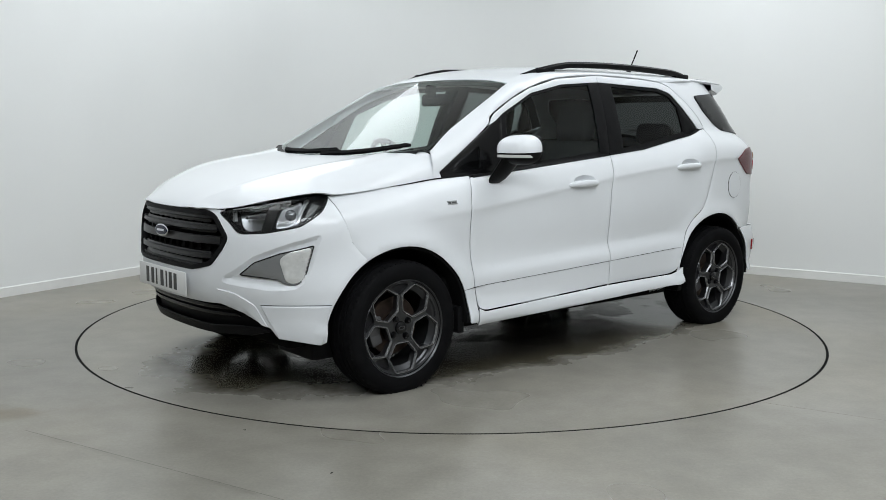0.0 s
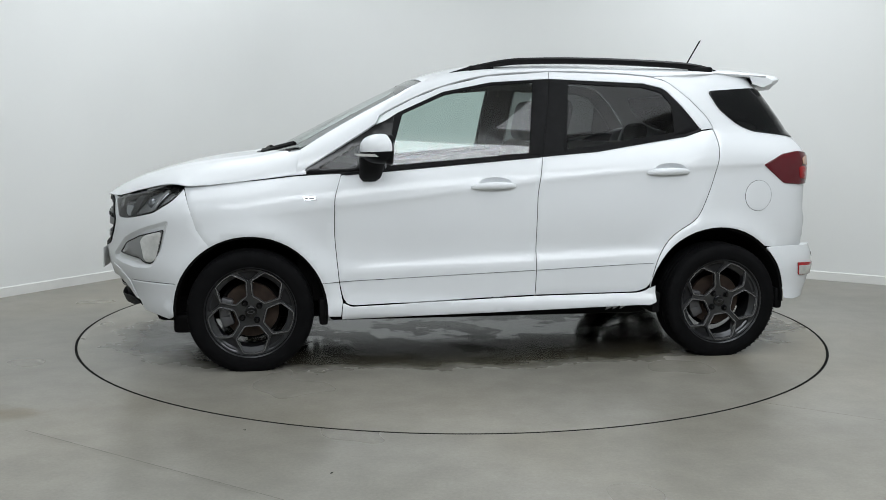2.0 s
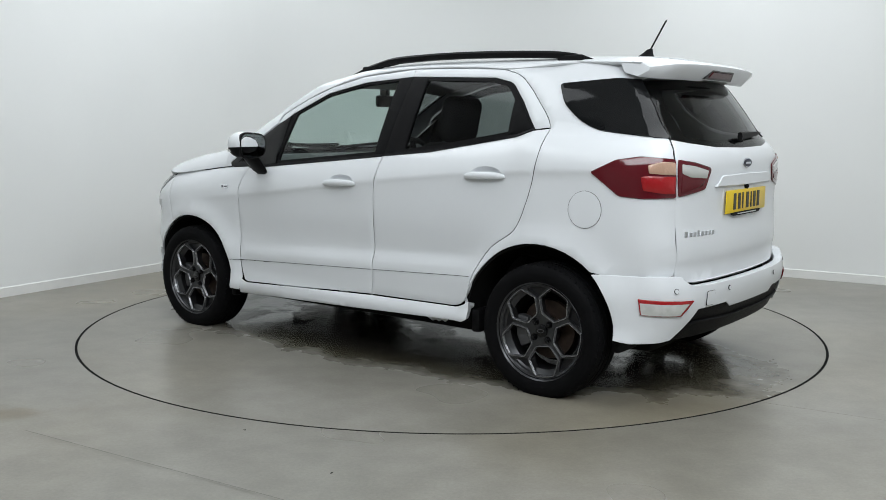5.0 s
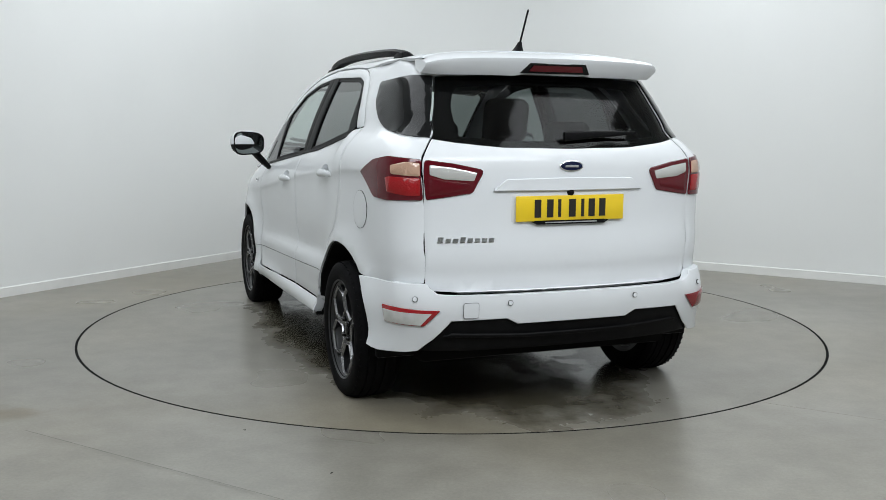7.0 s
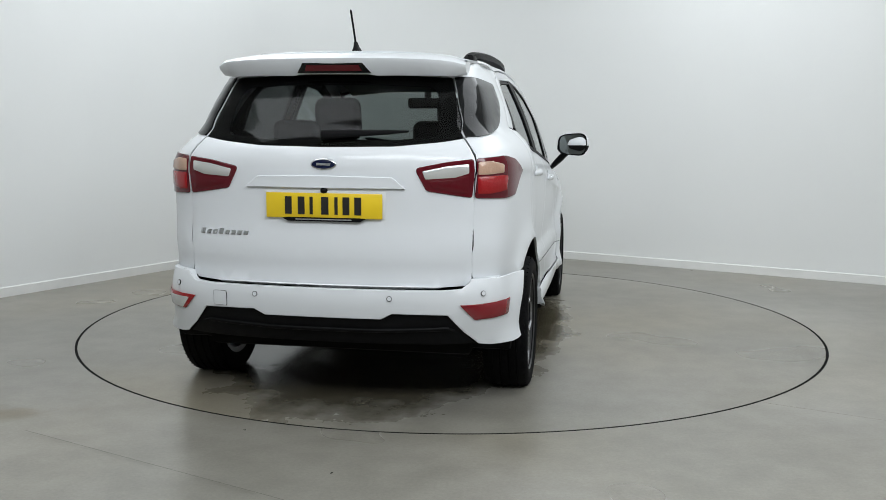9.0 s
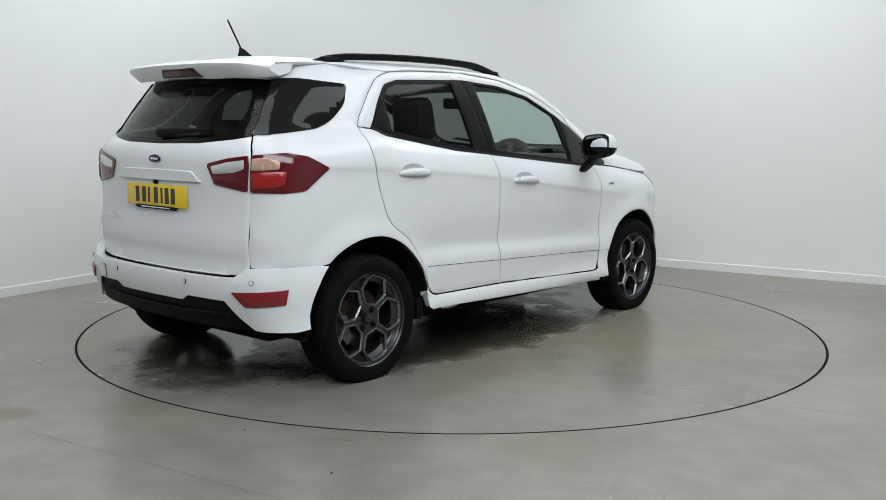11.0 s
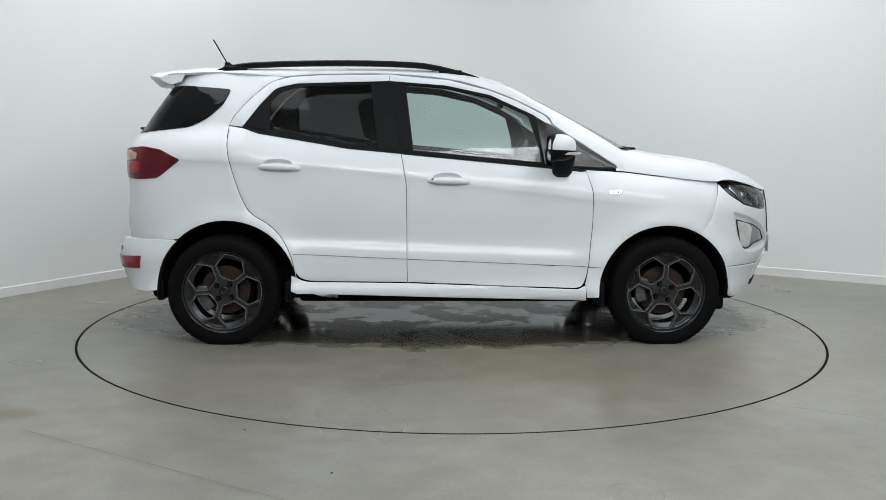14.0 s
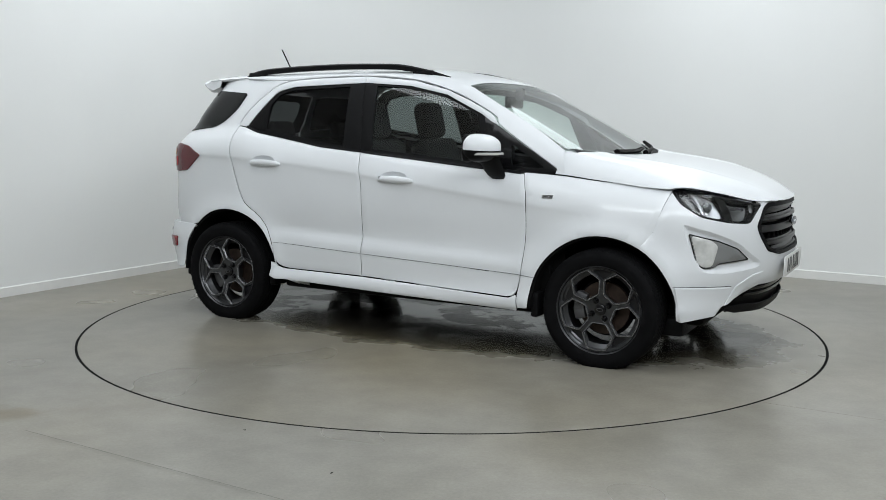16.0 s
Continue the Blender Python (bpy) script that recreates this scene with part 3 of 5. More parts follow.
def flanks(sgn, side):
    # front wing
    o = rounded([(1.585, 0.930, 0.003), (1.40, 0.951, 0), (1.21, 0.966, 0), (1.02, 0.988, 0.004), (0.795, 1.000, 0.01), (0.833, 0.880), (0.836, 0.690, 0.05), (0.812, 0.436, 0.05), (0.795, 0.350, 0.004), (0.805, 0.272, 0.004),
                 (0.872, 0.278, 0.004)] + ARCH_F + [(1.525, 0.72, 0.03)], 0.03)
    part("front_wing", sheet(o, side, gap=GAP, step=0.035, creases=CREASES), WHITE, car)
    # dark joint between the wing and the bonnet
    line = [(1.583, 0.9305), (1.40, 0.9515), (1.21, 0.9665), (1.02, 0.9885), (0.97, 0.9905)]
    part("bonnet_seam", sheet([Vector((x, z + 0.0012)) for x, z in line] + [Vector((x, z - 0.0030)) for x, z in reversed(line)], side, lift=0.0022, soft=0, depth=0.003), SEALM, car)
    # sill
    o = rounded([(0.797, 0.342), (0.752, 0.322, 0.01), (-0.217, 0.353, 0), (-0.79, 0.360, 0.03), (-0.845, 0.385, 0.03), (-0.872, 0.40, 0), (-0.874, 0.315, 0.006), (-0.84, 0.298), (0.0, 0.276, 0), (0.803, 0.258, 0.006)], 0.01)
    part("sill", sheet(o, side, gap=0.0, lift=0.004, depth=0.05, step=0.02), WHITE, car)

    # doors: skin below the glass, frame above it
    d = tagged(new("front_door"), "")
    d.parent = car
    o = rounded([(-0.256, 1.088, 0.002), (0.565, 1.014, 0), (0.800, 0.992, 0.01), (0.833, 0.880), (0.836, 0.690, 0.05), (0.812, 0.436, 0.05), (0.790, 0.345, 0.05), (0.745, 0.328, 0.02), (-0.219, 0.359, 0.002), (-0.222, 0.500, 0), (-0.224, 0.900, 0.05)], 0.03)
    part("door_skin", sheet(o, side, gap=GAP, step=0.032, holes=[dish(*HANDLES[0])], creases=CREASES), WHITE, d)
    o = rounded([(-0.328, 1.537, 0.001), (0.02, 1.507, 0), (0.249, 1.450, 0), (0.412, 1.386, 0), (0.575, 1.302, 0.03), (0.612, 1.248, 0.004), (0.560, 1.268, 0.01), (0.500, 1.308, 0), (0.254, 1.420, 0), (-0.005, 1.474, 0), (-0.324, 1.497, 0.001)], 0.02)
    part("door_frame", sheet(o, side, gap=0.0015, step=0.03), WHITE, d)
    o = rounded([(-0.318, 1.497), (-0.005, 1.474, 0), (0.254, 1.420, 0), (0.500, 1.308, 0), (0.572, 1.262, 0.02), (0.700, 1.003, 0.02), (0.565, 1.016, 0), (-0.262, 1.09)], 0.012)
    g = rounded([(-0.252, 1.482), (-0.005, 1.462, 0), (0.250, 1.408, 0), (0.472, 1.308, 0.01), (0.555, 1.040, 0.02), (-0.200, 1.108)], 0.015)
    part("window_surround", sheet(o, side, lift=-0.004, holes=[dense([Vector(p) for p in g], 0.05)], soft=0.0), BLACK, d)
    g2 = rounded([(-0.245, 1.482), (-0.005, 1.464, 0), (0.252, 1.409, 0), (0.478, 1.308, 0.01), (0.565, 1.036, 0.02), (-0.190, 1.106)], 0.015)
    ob = part("window_glass", sheet(g2, side, lift=-0.009, depth=0.003, soft=0.0), CLEAR, d, "clear door glass")
    ob.visible_shadow = False
    o = rounded([(-0.326, 1.497), (-0.236, 1.492), (-0.186, 1.098), (-0.258, 1.094)], 0.003)
    part("pillar_trim", sheet(o, side, lift=-0.001, soft=0.001), BLACK, d, "black centre pillar trim")
    # black sail panel ahead of the mirror
    o = rounded([(0.515, 1.300), (0.60, 1.252, 0), (1.022, 0.992, 0.006), (0.80, 1.003, 0), (0.565, 1.022)], 0.008)
    g = rounded([(0.70, 1.150), (0.915, 1.022), (0.715, 1.032)], 0.02)
    part("sail_panel", sheet(o, side, lift=-0.001, holes=[dense([Vector(p) for p in g], 0.05)], soft=0.001), GLOSS, car, "black triangular panel")
    ob = part("quarter_light", sheet(g, side, lift=-0.004, depth=0.003, soft=0), PRIVACY, car, "small triangular front glass")
    ob.visible_shadow = False

    r = tagged(new("rear_door"), "")
    r.parent = car
    o = rounded([(-0.256, 1.088, 0.002), (-0.224, 0.900, 0.05), (-0.222, 0.500, 0), (-0.219, 0.359, 0.002), (-0.780, 0.364, 0.05), (-0.845, 0.395, 0.05), (-0.882, 0.540, 0.06), (-0.965, 0.668, 0.08), (-1.105, 0.752, 0.05), (-1.142, 0.820, 0.03), (-1.190, 0.950, 0.08), (-1.226, 1.097, 0.1), (-1.228, 1.236, 0.003), (-1.150, 1.226, 0.004), (-1.058, 1.196, 0), (-0.559, 1.116, 0)], 0.03)
    part("door_skin", sheet(o, side, gap=GAP, step=0.032, holes=[dish(*HANDLES[1])], creases=CREASES), WHITE, r)
    o = rounded([(-0.328, 1.537, 0.001), (-0.710, 1.530, 0), (-0.90, 1.518, 0.04), (-1.00, 1.490, 0.04), (-1.105, 1.400, 0.04), (-1.205, 1.290, 0.04), (-1.229, 1.238, 0.002), (-1.152, 1.230, 0.004), (-1.055, 1.360, 0), (-0.970, 1.452, 0.03), (-0.853, 1.479, 0), (-0.324, 1.497, 0.001)], 0.02)
    part("door_frame", sheet(o, side, gap=0.0015, step=0.03), WHITE, r)
    o = rounded([(-0.320, 1.497), (-0.853, 1.478, 0), (-0.970, 1.451, 0.03), (-1.055, 1.358, 0), (-1.148, 1.233), (-1.058, 1.202, 0), (-0.559, 1.120, 0), (-0.258, 1.092)], 0.012)
    g = rounded([(-0.430, 1.478), (-0.845, 1.462, 0), (-0.945, 1.438, 0.03), (-1.000, 1.372, 0.01), (-1.000, 1.218, 0.006), (-0.559, 1.145, 0), (-0.390, 1.125)], 0.012)
    part("window_surround", sheet(o, side, lift=-0.004, holes=[dense([Vector(p) for p in g], 0.05)], soft=0.0), BLACK, r)
    ob = part("window_glass", sheet(inset([Vector(p) for p in g], -0.01), side, lift=-0.009, depth=0.003, soft=0.0), PRIVACY, r, "dark privacy glass")
    ob.visible_shadow = False
    o = rounded([(-0.328, 1.497), (-0.428, 1.492), (-0.388, 1.104), (-0.260, 1.094)], 0.003)
    part("pillar_trim", sheet(o, side, lift=-0.001, soft=0.001), BLACK, r, "black centre pillar trim")
    o = rounded([(-1.003, 1.385), (-1.046, 1.348), (-1.135, 1.234), (-1.06, 1.212), (-1.003, 1.204)], 0.006)
    part("rear_corner_trim", sheet(o, side, lift=-0.001, soft=0.001), BLACK, r)
    # dark trim on the inside of the doors and their frames
    inner = [(x, BELT(x) - 0.004) for x in (0.80, 0.5, 0.2, -0.1, -0.5, -0.9, -1.15)] + [(-1.10, 0.80), (-0.90, 0.60), (-0.83, 0.40), (0.75, 0.36), (0.80, 0.70)]
    part("door_lining", sheet([Vector(q_) for q_ in inner], side, lift=-0.045, depth=0.0, soft=0, step=0.06), DASH, car, "dark door lining")
    rim = [Vector(q_) for q_ in ((0.60, 1.27), (0.412, 1.386), (0.249, 1.450), (0.02, 1.507), (-0.328, 1.537), (-0.71, 1.530), (-0.90, 1.518), (-1.00, 1.490), (-1.105, 1.400), (-1.225, 1.25), (-1.150, 1.233), (-1.055, 1.360), (-0.970, 1.448), (-0.853, 1.472), (-0.33, 1.490), (-0.005, 1.468), (0.254, 1.414), (0.500, 1.302))]
    part("frame_lining", sheet(rim, side, lift=-0.024, depth=0.0, soft=0, step=0.05), DASH, car, "dark lining of the window frames")
    # belt seal under both windows
    for a, nm, pa in ((((-0.25, 1.09), (0.565, 1.016), (0.78, 0.996)), "belt_seal", d), (((-1.15, 1.232), (-1.058, 1.200), (-0.559, 1.119), (-0.258, 1.092)), "belt_seal", r)):
        up = [Vector((x, z + 0.006)) for x, z in a]
        dn = [Vector((x, z - 0.008)) for x, z in reversed(a)]
        part(nm, sheet(up + dn, side, lift=0.004, soft=0.0), BLACK, pa)
    # lower door crease strip line
    part("door_seam", sheet([Vector((0.90, 0.4475)), Vector((-0.215, 0.4925)), Vector((-0.215, 0.4908)), Vector((0.90, 0.4458))], side, lift=0.0016, soft=0, depth=0.004), SEALM, d)
    part("door_seam", sheet([Vector((-0.228, 0.4930)), Vector((-0.865, 0.5205)), Vector((-0.865, 0.5188)), Vector((-0.228, 0.4913))], side, lift=0.0016, soft=0, depth=0.004), SEALM, r)
    # door handles
    for (hx, hz), pa in zip(HANDLES, (d, r)):
        def bowl(x, z, lift=0.0, hx=hx, hz=hz):
            q_ = ((x - hx + 0.012) / 0.086) ** 2 + ((z - hz - 0.006) / 0.031) ** 2
            return side(x, z, lift - 0.024 * max(0.0, 1 - q_ * q_))
        part("handle_recess", sheet(inset(dish(hx, hz), -0.001), bowl, depth=0.0, soft=0.0, step=0.012), WHITE, pa)
        bm = bmesh.new()
        rows = []
        for i in range(15):
            t = i / 14
            x = hx - 0.118 + 0.236 * t
            p = side(x, hz - 0.002 - 0.006 * t, 0.0)
            k = math.sin(math.pi * t) ** 0.45
            out = 0.004 + 0.030 * k
            hh = 0.006 + 0.013 * k
            rows.append([p + Vector((0, sgn * (out * (0.55 + 0.45 * math.cos(a)) - (0.004 if math.cos(a) < 0 else 0)), hh * math.sin(a) - 0.006 * (1 - k))) for a in [j * math.pi / 5 for j in range(10)]])
        loft(bm, rows, closed=True, caps=True)
        bmesh.ops.recalc_face_normals(bm, faces=bm.faces)
        h = part("door_handle", bm, WHITE, pa, "white pull handle")
        if pa is d and sgn < 0:
            bm = bmesh.new()
            bmesh.ops.create_cone(bm, cap_ends=True, segments=20, radius1=0.009, radius2=0.009, depth=0.004, matrix=Matrix.Translation(side(hx - 0.092, hz, 0.019)) @ pose(0, 0, 0, 90))
            part("key_lock", bm, CHROME, h)

    # rear quarter with its dark side glass
    q = rounded([(-0.90, 1.518, 0.004), (-1.00, 1.490, 0.04), (-1.105, 1.400, 0.04), (-1.205, 1.290, 0.04), (-1.229, 1.238, 0.02), (-1.226, 1.097, 0.1), (-1.190, 0.950, 0.08), (-1.142, 0.820, 0.03), (-1.105, 0.752, 0.05), (-0.965, 0.668, 0.08), (-0.882, 0.540, 0.06), (-0.845, 0.395, 0.05), (-0.842, 0.360, 0.002)]
                + arc(RC, RZ, RR, 5, 133) + [(-1.58, 0.590, 0.0)] + [(gate_x(y - (0.005 if z < 0.75 else 0.003 if z < 1.0 else 0.0), z), z, 0) for y, z in ((0.640, 0.594), (0.635, 0.62), (0.636, 0.66), (0.636, 0.675), (0.636, 0.70), (0.638, 0.80), (0.640, 0.94), (0.642, 1.02), (0.645, 1.10), (0.620, 1.15), (0.588, 1.190), (0.568, 1.26), (0.545, 1.33), (0.525, 1.40), (0.507, 1.455))] + [(-1.615, 1.500, 0.004), (-1.585, 1.526, 0.004), (-1.30, 1.541, 0)], 0.03)
    gl = rounded([(-1.500, 1.462, 0.02), (-1.225, 1.441, 0.02), (-1.275, 1.345, 0.03), (-1.375, 1.262, 0.06), (-1.47, 1.225, 0.03), (-1.70, 1.202, 0.01), (-1.64, 1.32, 0), (-1.56, 1.448, 0.01)], 0.02)
    gw = rounded([(-1.500, 1.462, 0.02), (-1.225, 1.441, 0.02), (-1.275, 1.345, 0.03), (-1.375, 1.262, 0.06), (-1.47, 1.225, 0.03), (gate_x(0.592, 1.192), 1.192, 0.003)] + [(gate_x(y + 0.004, z), z, 0) for y, z in ((0.568, 1.26), (0.545, 1.33), (0.525, 1.40), (0.507, 1.455))], 0.02)
    part("rear_quarter", sheet(q, side, gap=GAP, step=0.035, holes=[dense([Vector(p) for p in gl], 0.04)], creases=CREASES), WHITE, car)
    ob = part("rear_side_glass", sheet([Vector(p) for p in gw], side, lift=0.006, depth=0.007, soft=0.001), material("dark_side_glass", (0.006, 0.0065, 0.007), 0.06, spec=0.25), car, "dark rear side glass")
    # fuel flap on the car's left
    if sgn > 0:
        c = [Vector((-1.465 + 0.080 * math.cos(a), 0.878 + 0.084 * math.sin(a))) for a in [i * math.pi / 20 for i in range(40)]]
        part("fuel_flap_gap", sheet(c, side, lift=0.0022, depth=0.003, soft=0, step=0.02), SEALM, car)
        part("fuel_flap", sheet(inset(c, 0.0014), side, lift=0.0030, depth=0.004, soft=0.0005, step=0.02), WHITE, car)
    # wheel arch lip and liner
    for cx, nm in ((WB, "front"), (-WB, "rear")):
        bm = bmesh.new()
        rows = []
        for i in range(29):
            a = radians(-3 + 186 * i / 28)
            ax, az, ar = (WB, WHEEL_Z, ARCH) if cx > 0 else (RC, RZ, RR)
            x, z = ax + ar * math.cos(a), az + ar * math.sin(a)
            y = half(x, max(z, 0.24))
            rows.append([Vector((ax + (ar + dr) * math.cos(a), sgn * (y - dy), az + (ar + dr) * math.sin(a))) for dr, dy in ((0.0, 0.012), (-0.010, 0.016), (-0.012, 0.05), (-0.006, 0.28), (-0.05, 0.42))])
        loft(bm, rows)
        part("arch_liner", bm, DARK, car, "black wheel arch liner")
        bz = 0.225 if cx > 0 else 0.245
        y = half(cx - 0.39 if cx > 0 else cx + 0.39, 0.32)
        for xa in ((cx - 0.388, cx - 0.345), (cx + 0.345, cx + 0.392)):
            if cx < 0 or xa[0] < cx:
                bm = bmesh.new()
                yo = min(y, half((xa[0] + xa[1]) / 2, 0.33)) - 0.045
                box(bm, (xa[0], min(sgn * yo, sgn * (yo - 0.22)), bz), (xa[1], max(sgn * yo, sgn * (yo - 0.22)), 0.36), 0.012)
                part("mud_flap", bm, BLACK, car)


both(flanks)


# bonnet
def bonnet():
    o = [(1.965 - (1.965 - 0.972) * i / 14, 0.9993) for i in range(15)]
    back = [(0.978, 0.93), (1.002, 0.88), (1.068, 0.80), (1.165, 0.6), (1.228, 0.3), (1.245, 0.0), (1.228, -0.3), (1.165, -0.6), (1.068, -0.80), (1.002, -0.88), (0.978, -0.93)]
    front = [(1.995, -0.97), (2.022, -0.90), (2.036, -0.5), (2.038, 0.0), (2.036, 0.5), (2.022, 0.90), (1.995, 0.97)]
    poly = [Vector(p) for p in o + back] + [Vector((x, -v)) for x, v in reversed(o)] + [Vector(p) for p in front]
    part("bonnet", sheet(poly, on_hood, step=0.03, depth=0.02, away=Vector((1.5, 0, 0)), creases=[[(0.98 + 0.026 * i, k * v) for i in range(41)] for v in (0.62, 0.66, 0.70, 0.84, 0.89, 0.925, 0.95, 0.97, 0.985) for k in (1, -1)]), WHITE, car)


bonnet()


# windscreen, pillars and roof
def on_screen(u, v, lift=0.0):
    """u across from -1 to 1, v from the cowl up to the roof."""
    a = abs(u)
    bx, bz, by = 1.20 - 0.205 * a ** 2.5, 1.076 + 0.048 * a ** 2, 0.69
    tx_, tz, ty = 0.378 - 0.012 * a ** 2, 1.499 - 0.028 * a ** 2.5, 0.598
    s = math.sin(math.pi * v)
    return Vector((bx + (tx_ - bx) * v + 0.004 * s + lift, u * (by + (ty - by) * v), bz + (tz - bz) * v + 0.004 * s + lift))


def cabin_top():
    up = Vector((0.2, 0, 0.2))
    o = rounded([(-0.985, 0.0), (0.985, 0.0), (0.985, 1.0), (-0.985, 1.0)], 0.03)
    band = rounded([(-0.955, 0.05), (0.955, 0.05), (0.95, 0.94), (-0.95, 0.94)], 0.08)
    ob = part("windscreen", sheet(o, on_screen, step=0.06, depth=0.004, soft=0, away=up), SCREEN, car, "clear curved windscreen")
    ob.visible_shadow = False
    part("windscreen_band", sheet(o, on_screen, step=0.05, depth=0.002, soft=0, lift=-0.006, holes=[dense([Vector(p) for p in band], 0.08)], away=up), GLOSS, car, "black edge band of the windscreen")
    for sgn in (1, -1):
        side = on_side(sgn)
        low = [side(x, z) for x, z in ((1.025, 0.995), (0.80, 1.136), (0.62, 1.252), (0.585, 1.302), (0.412, 1.391), (0.249, 1.455), (0.02, 1.512), (-0.328, 1.540), (-0.71, 1.535), (-0.95, 1.522), (-1.30, 1.540), (-1.60, 1.508))]
        top = [on_screen(sgn * 0.985, v) for v in (0.0, 0.25, 0.5, 0.8, 1.0)]
        top[0] = Vector((1.000, sgn * 0.708, 1.118))
        top += [on_roof(x, sgn * 0.575) for x in (0.22, 0.02, -0.328, -0.71, -0.95, -1.30, -1.60)]
        n = 60
        a, b = resample(low, n), resample(top, n)
        bm = bmesh.new()
        rows = []
        for p, q in zip(a, b):
            d = Vector((0.0, sgn * 0.7, 0.7))
            g = 0.016 if p.x > 0.3 else 0.006
            rows.append([p - d * 0.012] + [p.lerp(q, t) + d * (g * math.sin(math.pi * t)) for t in (0, 0.04, 0.2, 0.4, 0.6, 0.8, 0.96, 1.0)] + [q - d * 0.012])
        loft(bm, rows)
        bmesh.ops.recalc_face_normals(bm, faces=bm.faces)
        part("roof_pillar", bm, WHITE, car)
    o = [(0.350, 0.578), (0.362, 0.40), (0.366, 0.2), (0.367, 0), (0.366, -0.2), (0.362, -0.40), (0.350, -0.578), (-0.6, -0.575), (-1.55, -0.57), (-1.57, 0), (-1.55, 0.57), (-0.6, 0.575)]
    part("roof", sheet([Vector(p) for p in o], on_roof, step=0.07, away=Vector((0, 0, 0))), WHITE, car)


cabin_top()


def NP(pts, r=0.0):
    """An outline given in x and z, laid along the nose."""
    return [Vector((nx(p.x, p.y), p.y)) for p in dense(rounded(pts, r), 0.02)]


def NL(pts):
    """The same for an open line."""
    out = []
    for (x0, z0), (x1, z1) in zip(pts, pts[1:]):
        k = max(1, int(math.hypot(x1 - x0, z1 - z0) / 0.02))
        out += [(x0 + (x1 - x0) * i / k, z0 + (z1 - z0) * i / k) for i in range(k)]
    return [(nx(x, z), z) for x, z in out + [pts[-1]]]


# nose: bumper cover, grille, lamps, plate
GRILLE_HALF = [(0.0, 0.868), (0.335, 0.862), (0.385, 0.842), (0.470, 0.745), (0.445, 0.69), (0.385, 0.612), (0.275, 0.586), (0.0, 0.600)]
HEAD = [(1.968, 0.856), (1.938, 0.760), (1.86, 0.768), (1.74, 0.798), (1.64, 0.860), (1.572, 0.930), (1.62, 0.940), (1.80, 0.902)]


def nose():
    def at(y, z):
        return (ns(y, z), z)
    gr = [at(*p) for p in GRILLE_HALF[1:-1]]
    grille = rounded(gr + [(-s, z) for s, z in reversed(gr)], 0.02)
    hd = NP(HEAD, 0.018)
    # the cover reaches from wheel arch to wheel arch
    e = [(nx(p[0], p[1]), p[1]) for p in arc(WB, WHEEL_Z, ARCH, 59, -4, 10)]
    top = [(0.33, 0.872), (0.42, 0.862)]
    right = [at(*p) for p in top] + NL([(1.80, 0.90), (1.66, 0.93), (1.581, 0.918), (1.520, 0.72), (WB + ARCH * math.cos(radians(60)), WHEEL_Z + ARCH * math.sin(radians(60)))]) + e + [(nx(1.66, 0.262), 0.262), (nx(1.80, 0.286), 0.286), at(0.60, 0.335), at(0.50, 0.40), at(0.40, 0.435)]
    cover = [Vector(p) for p in right] + [Vector((-s, z)) for s, z in reversed(right)]
    hm = [Vector((-p[0], p[1])) for p in reversed(hd)]
    sr = NP(((1.655, 0.768), (1.70, 0.612), (1.75, 0.523), (1.84, 0.512), (1.975, 0.535), (1.985, 0.560), (1.90, 0.668), (1.80, 0.722)), 0.03)
    sm = [Vector((-p[0], p[1])) for p in reversed(sr)]
    part("front_bumper", sheet(cover, on_nose, step=0.035, gap=GAP, holes=[dense(grille, 0.04), dense(hd, 0.04), dense(hm, 0.04), dense(sr, 0.03), dense(sm, 0.03)]), WHITE, car)
    # grille
    g = tagged(new("grille"), "gloss black grille with bars")
    g.parent = car
    part("grille_back", sheet(inset(grille, -0.01), on_nose, lift=-0.055, depth=0.0, soft=0), DARK, g)
    part("grille_frame", sheet(inset(grille, 0.001), on_nose, lift=0.004, depth=0.05, soft=0.002, holes=[dense(inset(grille, 0.022), 0.03)]), BLACK, g)
    for zc, hh, w in ((0.834, 0.010, 0.365), (0.782, 0.012, 0.405), (0.728, 0.020, 0.425), (0.655, 0.014, 0.38), (0.610, 0.008, 0.33)):
        s = ns(w, zc)
        o = [Vector(p) for p in ((-s, zc - hh), (s, zc - hh), (s, zc + hh), (-s, zc + hh))]
        part("grille_bar", sheet(o, on_nose, lift=-0.010, depth=0.035, soft=0.006, step=0.02), GRILLE, g)
    for zc in (0.808, 0.690):
        for k in range(-5, 6):
            s0 = k * 0.066 + (0.012 if zc < 0.7 else 0)
            if abs(s0) < 0.36:
                o = [Vector(p) for p in ((s0 - 0.015, zc - 0.013), (s0 + 0.009, zc - 0.013), (s0 + 0.015, zc + 0.013), (s0 - 0.009, zc + 0.013))]
                part("grille_tooth", sheet(o, on_nose, lift=-0.034, depth=0.018, soft=0.001, step=0.05), DARK, g)
    oval = [Vector((0.070 * math.cos(a), 0.745 + 0.028 * math.sin(a))) for a in [i * math.pi / 16 for i in range(32)]]
    b = part("badge", sheet(oval, on_nose, lift=0.012, depth=0.02, step=0.02, soft=0.002), CHROME, g, "oval chrome-rimmed blue badge")
    part("badge_field", sheet(inset(oval, 0.006), on_nose, lift=0.0145, depth=0.003, step=0.02, soft=0.001), BADGE, b)
    part("badge_mark", sheet([Vector(p) for p in ((-0.040, 0.739), (0.036, 0.741), (0.040, 0.751), (-0.036, 0.749))], on_nose, lift=0.0158, depth=0.001, step=0.02, soft=0), CHROME, b)
